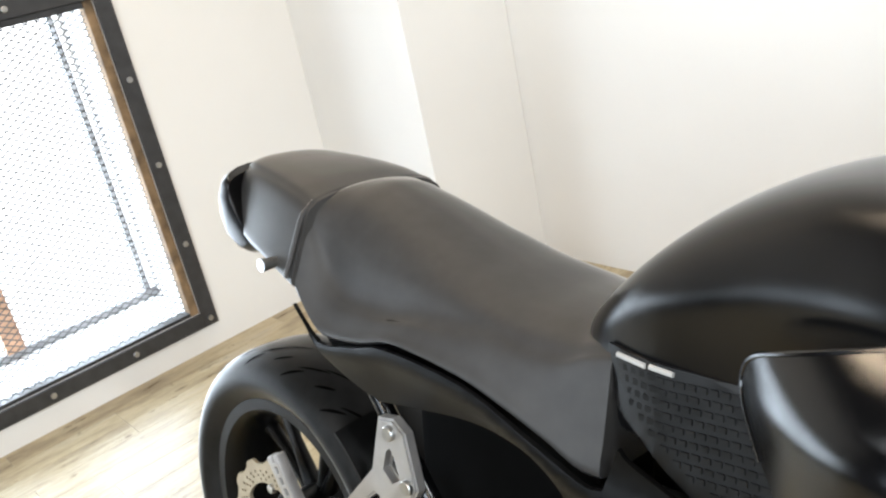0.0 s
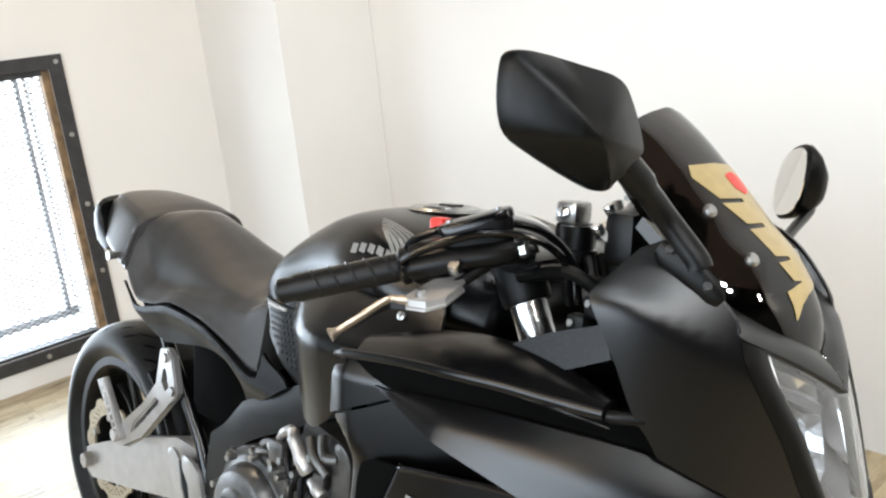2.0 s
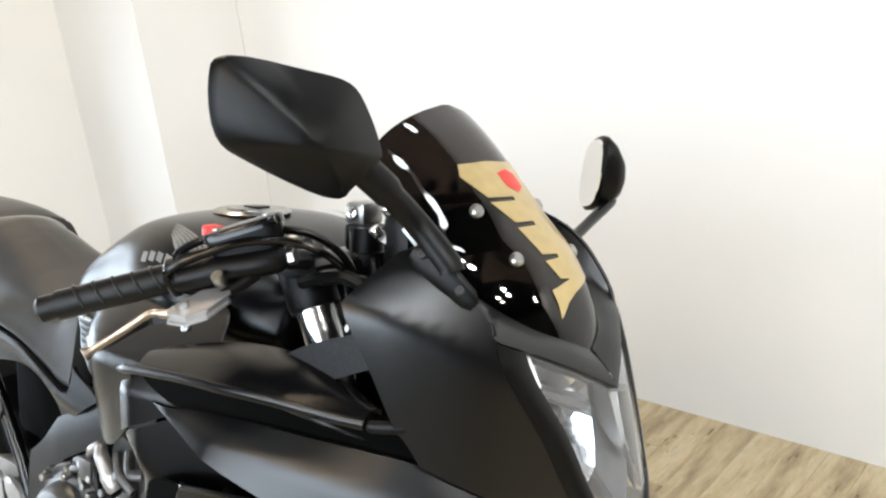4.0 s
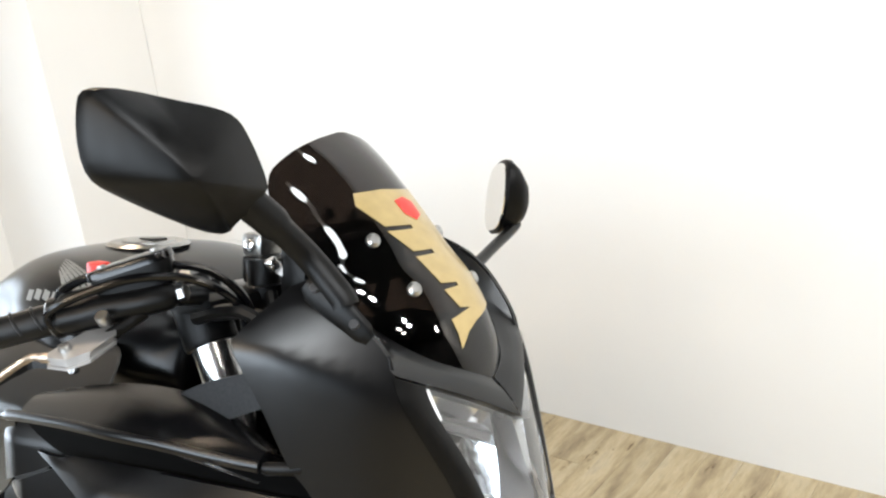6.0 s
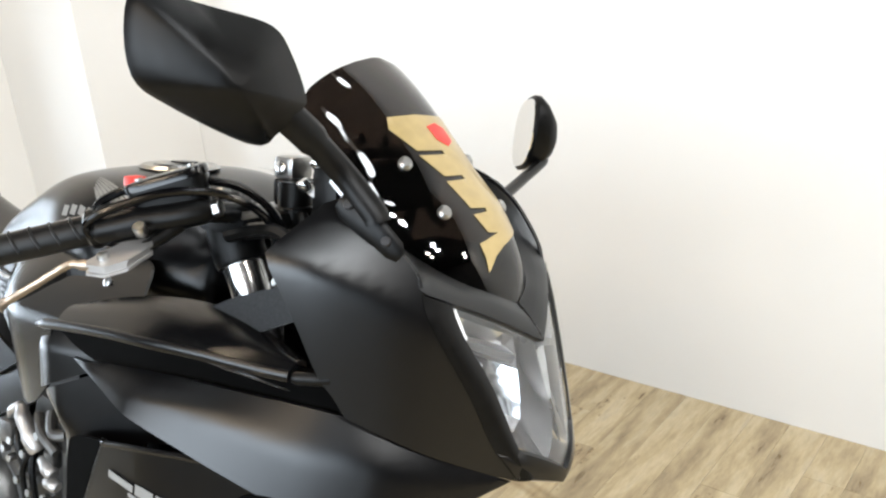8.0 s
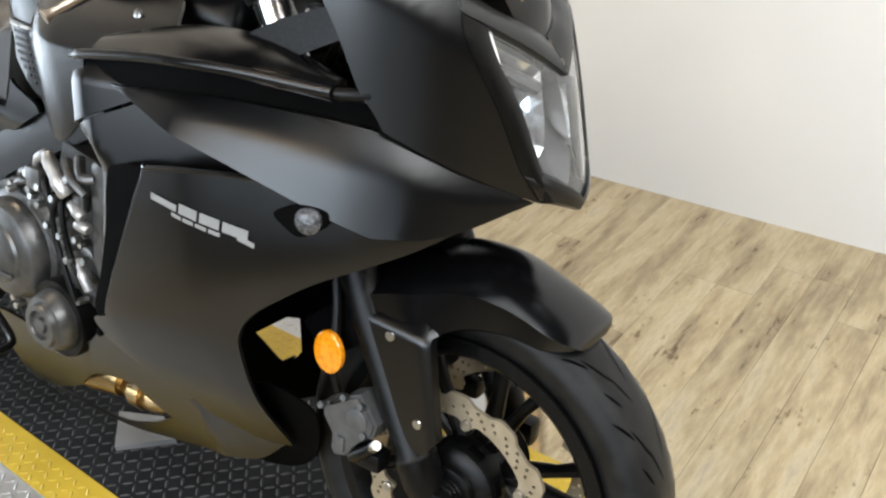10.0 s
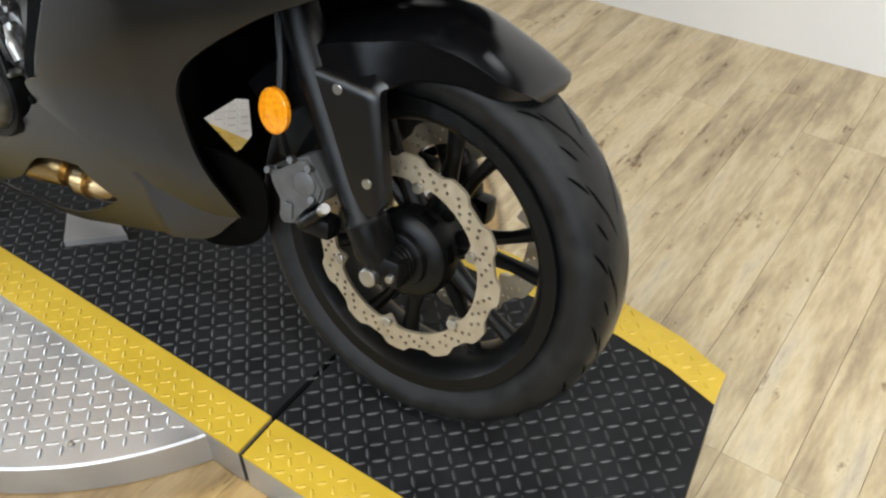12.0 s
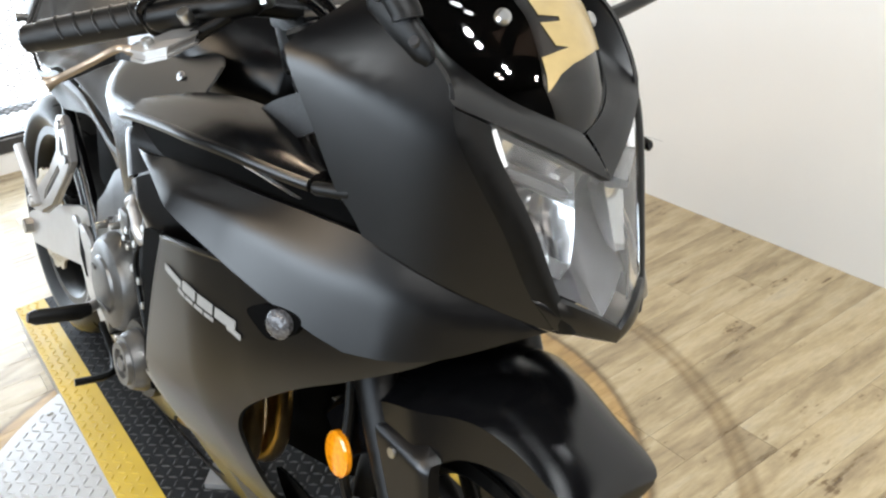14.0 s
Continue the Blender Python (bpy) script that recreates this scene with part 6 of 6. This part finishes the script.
    # lower blade in black: the dark that the metal mirrors is painted here
    part("lever_shade", loft([[p + Vector((0.001, s * 0.0015, -0.001)), p + Vector((-0.002, -s * 0.002, -0.001)), p + Vector((-0.001, -s * 0.002, -h)), p + Vector((0.002, s * 0.0015, -h))] for p, h in zip(reach[2:17], [0.010] * 4 + [0.0105] * 4 + [0.009, 0.008, 0.0075, 0.007, 0.006, 0.005, 0.004])]), M_PLASTIC, lever, "lower face of the lever with its dark reflection put into the colour", smooth=False)
    part("pivot_bolt", disc((0.44, s * 0.284, 0.899), (0, s * 0.3, 1), 0.006, 0.006, 12), M_STEEL, bar)
    part("perch_bolt", disc((0.456, s * 0.25, 0.922), (0.2, s * 0.6, 0.8), 0.007, 0.012, 12), M_STEEL, bar)
    for cable in ([(0.398, 0.268, 0.912), (0.396, 0.274, 0.925), (0.412, 0.268, 0.938), (0.434, 0.252, 0.95), (0.463, 0.226, 0.962), (0.492, 0.192, 0.963), (0.51, 0.16, 0.95), (0.513, 0.13, 0.925), (0.51, 0.115, 0.88)],
                  [(0.378, 0.252, 0.93), (0.39, 0.25, 0.948), (0.431, 0.23, 0.967), (0.472, 0.19, 0.973), (0.494, 0.15, 0.963), (0.512, 0.12, 0.931), (0.512, 0.1, 0.88)]):
        part("brake_line" if s < 0 else "clutch_cable", tube(spline([(x, s * y, z) for x, y, z in cable], 6), 0.0048, 10), M_GLOSS, bar)
part("ignition_switch", boxed((0.435, -0.055, 0.93), (0.475, -0.015, 0.965), 0.008), M_PLASTIC, bike, "black ignition housing")
part("ignition_cap", boxed((0.43, -0.048, 0.962), (0.462, -0.012, 0.99), 0.006), M_STEEL, bike, "bright metal ignition lock")
part("lock_bolt", disc((0.446, -0.048, 0.976), (0, -1, 0.1), 0.008, 0.005, 14), M_CHROME, bike)
part("lock_barrel", tube([(0.47, -0.045, 0.90), (0.468, -0.045, 0.93), (0.465, -0.045, 0.932), (0.464, -0.045, 0.962)], [0.024, 0.024, 0.021, 0.021], 20), M_PLASTIC, bike)
# metal stay and fastenings behind the screen
stay = part("screen_stay", tube(spline([(0.53, -0.085, 0.955), (0.545, -0.07, 0.985), (0.56, -0.035, 1.0), (0.56, 0.03, 1.0), (0.545, 0.07, 0.985)], 4), 0.007, 10), M_ALU, bike, "bright metal stay behind the screen")
part("stay_tube", tube([(0.535, -0.065, 0.965), (0.552, -0.045, 0.995)], 0.014, 14), M_ALU, stay)
part("stay_plate", boxed((0.535, -0.06, 1.0), (0.56, -0.02, 1.006), 0.002), M_ALU, stay)
for bx, by, bz in ((0.528, -0.09, 0.962), (0.532, -0.075, 0.985), (0.55, -0.025, 1.012), (0.555, 0.01, 1.008), (0.54, 0.05, 0.995)):
    part("stay_bolt", disc((bx, by, bz), (-0.3, -0.5, 0.8), 0.007, 0.012, 12), M_CHROME, stay)
dash = part("instrument_panel", boxed((0.53, -0.09, 0.93), (0.57, 0.09, 0.99), 0.012), M_PLASTIC, bike, "black instrument panel")
for y in (-0.06, 0.0, 0.05):
    part("panel_bolt", disc((0.53, y, 0.985), (-0.4, 0, 1), 0.008, 0.014, 10), M_STEEL, dash)
for y, z in ((-0.07, 0.86), (-0.045, 0.85), (0.05, 0.86)):
    part("wiring", tube(spline([(0.5, y, 0.93), (0.52, y - 0.01, 0.89), (0.53, y, z), (0.5, y, 0.8)], 5), 0.007, 8), M_PLASTIC, bike)

for k, (y, r) in enumerate(((-0.135, 0.008), (-0.118, 0.0055), (-0.09, 0.007), (-0.06, 0.006), (0.02, 0.007), (0.09, 0.008))):
    part("wiring", tube(spline([(0.45 + 0.01 * k, y, 0.905), (0.52 + 0.006 * k, y * 0.9 - 0.01, 0.92 - 0.008 * k), (0.56, y * 0.8, 0.88 - 0.01 * k), (0.545 + 0.008 * k, y * 0.7, 0.82)], 6), r, 8), M_PLASTIC, bike)
for k, (x, y, z) in enumerate(((0.55, -0.12, 0.885), (0.565, -0.105, 0.862), (0.535, -0.13, 0.862), (0.575, -0.09, 0.905))):
    part("connector", boxed((x - 0.011, y - 0.009, z - 0.013), (x + 0.011, y + 0.009, z + 0.013), 0.003), M_PLASTIC, bike, "black wiring connector")
    part("clip_screw", disc((x - 0.004, y - 0.009, z + 0.004), (-0.2, -1, 0.2), 0.0045, 0.004, 10), M_STEEL, bike)

# ---- lamps and marks on the fairing ----
for s in (-1, 1):
    eye = part("indicator_recess", panel([(0.597, 0.681), (0.612, 0.691), (0.630, 0.692), (0.647, 0.686), (0.645, 0.671), (0.624, 0.659), (0.607, 0.669)], lambda x, z: max(low_skin(x, z), mid_skin(x, z)) + 0.002, 0.006, 0.01, s), M_DARK, bike, "black indicator recess")
    c = Vector((0.63, s * (max(low_skin(0.63, 0.677), mid_skin(0.63, 0.677)) - 0.002), 0.677))
    n = Vector((0.35, s, 0.05)).normalized()
    part("indicator_lamp", tube([c, c + n * 0.006, c + n * 0.0095, c + n * 0.011], [0.0145, 0.0145, 0.011, 0.005], 20), M_SMOKELAMP, eye, "clear round indicator lamp")

    def mark(x0, z0, x1, z1, h, shear=0.35):
        """A slanting plain bar on the lower panel."""
        dx, dz = x1 - x0, z1 - z0
        up = (shear * h * 0.4, h)
        poly = [(x0, z0), (x1, z1), (x1 + up[0], z1 + up[1]), (x0 + up[0], z0 + up[1])]
        return part("badge_bar", plate([poly], 0.0008, lambda u, v, w: (u, s * (low_skin(u, v) + 0.0016 + w), v)), M_BADGE, low_cowls[s], "plain pale badge bar")
    slope = -0.135
    for x0, x1, h in ((0.410, 0.452, 0.008), (0.456, 0.482, 0.012), (0.486, 0.512, 0.012), (0.516, 0.548, 0.012)):
        z0 = 0.652 + slope * (x0 - 0.41)
        mark(x0, z0, x1, z0 + slope * (x1 - x0), h)
    for k in range(4):
        x0 = 0.444 + 0.018 * k
        z0 = 0.640 + slope * (x0 - 0.444)
        mark(x0, z0, x0 + 0.015, z0 + slope * 0.015, 0.0045)
    mark(0.535, 0.632, 0.556, 0.6265, 0.006)

# ---- turntable ----
TX, TY, TOP = -0.175, -0.42, 0.04
table = thing("display_turntable", "round aluminium tread-plate turntable with a black and yellow bike track", "turntable", (TX, TY, FLOOR))
DECK = 0.06
deck = part("deck", revolve([(0.0, 0.0), (0.588, 0.0), (0.592, 0.003), (0.592, DECK - 0.003), (0.589, DECK), (0.0, DECK)], 128), M_SILVER, table, "bare aluminium tread plate")
deck.rotation_euler = (radians(90), 0, 0)


def strip(name, outline, m, label="", lift=0.0, base=0.002):
    return part(name, plate([outline], TOP - FLOOR - base + lift, lambda u, v, w: (u - TX, v - TY, base + w)), m, table, label, smooth=False)


def inside(p, poly):
    x, y = p
    hit = False
    for (ax, ay), (bx, by) in zip(poly, poly[1:] + poly[:1]):
        if (ay > y) != (by > y) and x < (bx - ax) * (y - ay) / (by - ay) + ax:
            hit = not hit
    return hit


def lugs(name, test, x0, x1, y0, y1, z, m, pitch=0.0195, length=0.0165, wide=0.0058, high=0.0016, label=""):
    """The raised lozenges of tread plate, turned this way and that by turns."""
    verts, faces = [], []
    nx, ny = int((x1 - x0) / pitch), int((y1 - y0) / pitch)
    for i in range(nx):
        for j in range(ny):
            x, y = x0 + (i + 0.5) * pitch, y0 + (j + 0.5) * pitch
            if not all(test((x + dx, y + dy)) for dx in (-0.007, 0.007) for dy in (-0.007, 0.007)):
                continue
            a = radians(45 if (i + j) % 2 else -45)
            c, s = math.cos(a), math.sin(a)
            n = len(verts)
            for u, v, w in ((-1, 0, 0), (-0.4, -1, 0), (0.4, -1, 0), (1, 0, 0), (0.4, 1, 0), (-0.4, 1, 0), (-0.55, 0, 1), (0.55, 0, 1)):
                du, dv = u * length / 2, v * wide / 2
                verts.append((x + c * du - s * dv - TX, y + s * du + c * dv - TY, z - FLOOR + w * high))
            faces += [(n, n + 1, n + 6), (n + 1, n + 2, n + 7, n + 6), (n + 2, n + 3, n + 7), (n + 3, n + 4, n + 7), (n + 4, n + 5, n + 6, n + 7), (n + 5, n, n + 6)]
    me = bpy.data.meshes.new(name)
    me.from_pydata(verts, [], faces)
    me.materials.append(m)
    ob = new(name, me)
    ob.parent = table
    return tagged(ob, label, kind="stuff")


IN0, IN1 = -0.638, -0.212
OUT0, OUT1 = -0.71, -0.14
SLOT = 0.402
BLACK_A = [(-1.13, IN0), (SLOT, IN0), (SLOT - 0.018, IN1), (-1.13, IN1)]
BLACK_B = [(SLOT + 0.009, IN0), (0.976, IN0 + 0.004), (0.912, -0.258), (0.83, -0.23), (0.735, IN1), (SLOT - 0.009, IN1)]
NEAR_A = [(-1.13, OUT0), (SLOT + 0.006, OUT0), (SLOT, IN0), (-1.13, IN0)]
NEAR_B = [(SLOT + 0.015, OUT0), (0.988, OUT0 + 0.006), (0.976, IN0 + 0.004), (SLOT + 0.009, IN0)]
FAR = [(-1.13, IN1), (0.735, IN1), (0.83, -0.23), (0.912, -0.258), (0.904, -0.194), (0.82, -0.16), (0.71, OUT1), (-1.13, OUT1)]
# filler box below the slot: the gap's shade is put into its colour
part("joint_shade", boxed((SLOT - 0.03 - TX, OUT0 + 0.004 - TY, 0.003), (SLOT + 0.03 - TX, OUT1 - 0.06 - TY, 0.06)), M_DARK, table, "near-black filler painting the shade in the gap between the track plates", smooth=False)
strip("track", BLACK_A, M_BLACKPLATE, "black painted tread-plate track")
strip("track", BLACK_B, M_BLACKPLATE, "black painted tread-plate track")
strip("track_border", NEAR_A, M_YELLOW, "yellow painted border", 0.0006, 0.066)
strip("border_support", NEAR_A, M_SILVER, "bare metal side of the track", -0.004)
strip("track_border", NEAR_B, M_YELLOW, "yellow painted border", 0.0006, 0.066)
strip("border_support", NEAR_B, M_SILVER, "bare metal side of the track", -0.004)
strip("track_border", FAR, M_YELLOW, "yellow painted border", 0.0006, 0.066)
strip("border_support", FAR, M_SILVER, "bare metal side of the track", -0.004)
lugs("tread", lambda p: inside(p, BLACK_A) or inside(p, BLACK_B), -1.5, 1.0, IN0, IN1, TOP, M_LUG, length=0.0205, wide=0.0046, label="raised lozenges of the black plate")
lugs("tread", lambda p: inside(p, NEAR_A) or inside(p, NEAR_B) or inside(p, FAR), -1.5, 1.0, OUT0, OUT1, TOP + 0.0006, M_YELLOW, label="raised lozenges of the yellow border")
lugs("tread", lambda p: math.hypot(p[0] - TX, p[1] - TY) < 0.58 and not OUT0 - 0.005 < p[1] < OUT1 + 0.005, -0.8, 0.45, -1.02, 0.2, FLOOR + DECK, M_SILVER, 0.0205, 0.0205, 0.0056, label="raised lozenges of the bare plate")
for a in range(0, 360, 24):
    x, y = TX + 0.555 * math.cos(radians(a)), TY + 0.555 * math.sin(radians(a))
    if not OUT0 - 0.015 < y < OUT1 + 0.015:
        part("screw", disc((x - TX, y - TY, DECK), (0, 0, 1), 0.006, 0.003, 12), M_STEEL, table)

# ---- floor planks ----
PW, PL = 0.092, 0.914
rng = random.Random(5)


def plank_mesh(length):
    w, g, t = PW / 2, 0.0003, 0.004
    bm = bmesh.new()
    box(bm, (-w + g, g, -t), (w - g, length - g, 0.0))
    bmesh.ops.bevel(bm, geom=[e for e in bm.edges if e.verts[0].co.z > -0.001 and e.verts[1].co.z > -0.001], offset=0.0004, segments=1, affect="EDGES")
    me = bpy.data.meshes.new("plank")
    bm.to_mesh(me)
    bm.free()
    me.materials.append(M_PLANK)
    return me


whole = plank_mesh(PL)
cuts = {}
X0, X1 = -2.37, 1.9


def plank_of(length):
    key = round(length, 2)
    if key not in cuts:
        cuts[key] = plank_mesh(key)
    return cuts[key]


x = X0 + PW / 2
while x < X1:
    y = NORTH
    length = rng.choice((0.2, 0.35, 0.5, 0.65, 0.8))
    while y > SOUTH + 0.05:
        length = min(length, y - SOUTH)
        ob = new("plank", whole if length == PL else plank_of(length))
        ob.location = (x, y - length, FLOOR)
        ob.parent = floor
        y -= length
        length = PL
    x += PW
# the floor beyond, joined
bm = bmesh.new()
while x < EAST - PW / 2:
    y = NORTH
    length = rng.choice((0.2, 0.35, 0.5, 0.65, 0.8))
    while y > SOUTH + 0.05:
        length = min(length, y - SOUTH)
        box(bm, (x - PW / 2 + 0.0005, y - length + 0.0005, FLOOR - 0.004), (x + PW / 2 - 0.0005, y - 0.0005, FLOOR))
        y -= length
        length = PL
    x += PW
tagged(part("planks_beyond", bm, M_PLANK, floor, "more of the same planks", smooth=False), kind="stuff")

# ---- steel wedge on the track ----
chock = thing("steel_wedge", "small bare steel wedge plate lying on the black track", "wedge", (-0.17, -0.53, TOP + 0.0016))
part("wedge_plate", plate([[(-0.075, 0.02), (0.0, -0.042), (0.078, 0.034), (0.01, 0.06)]], 0.012, lambda u, v, w: (u, v, w)), M_SILVER, chock, smooth=False)
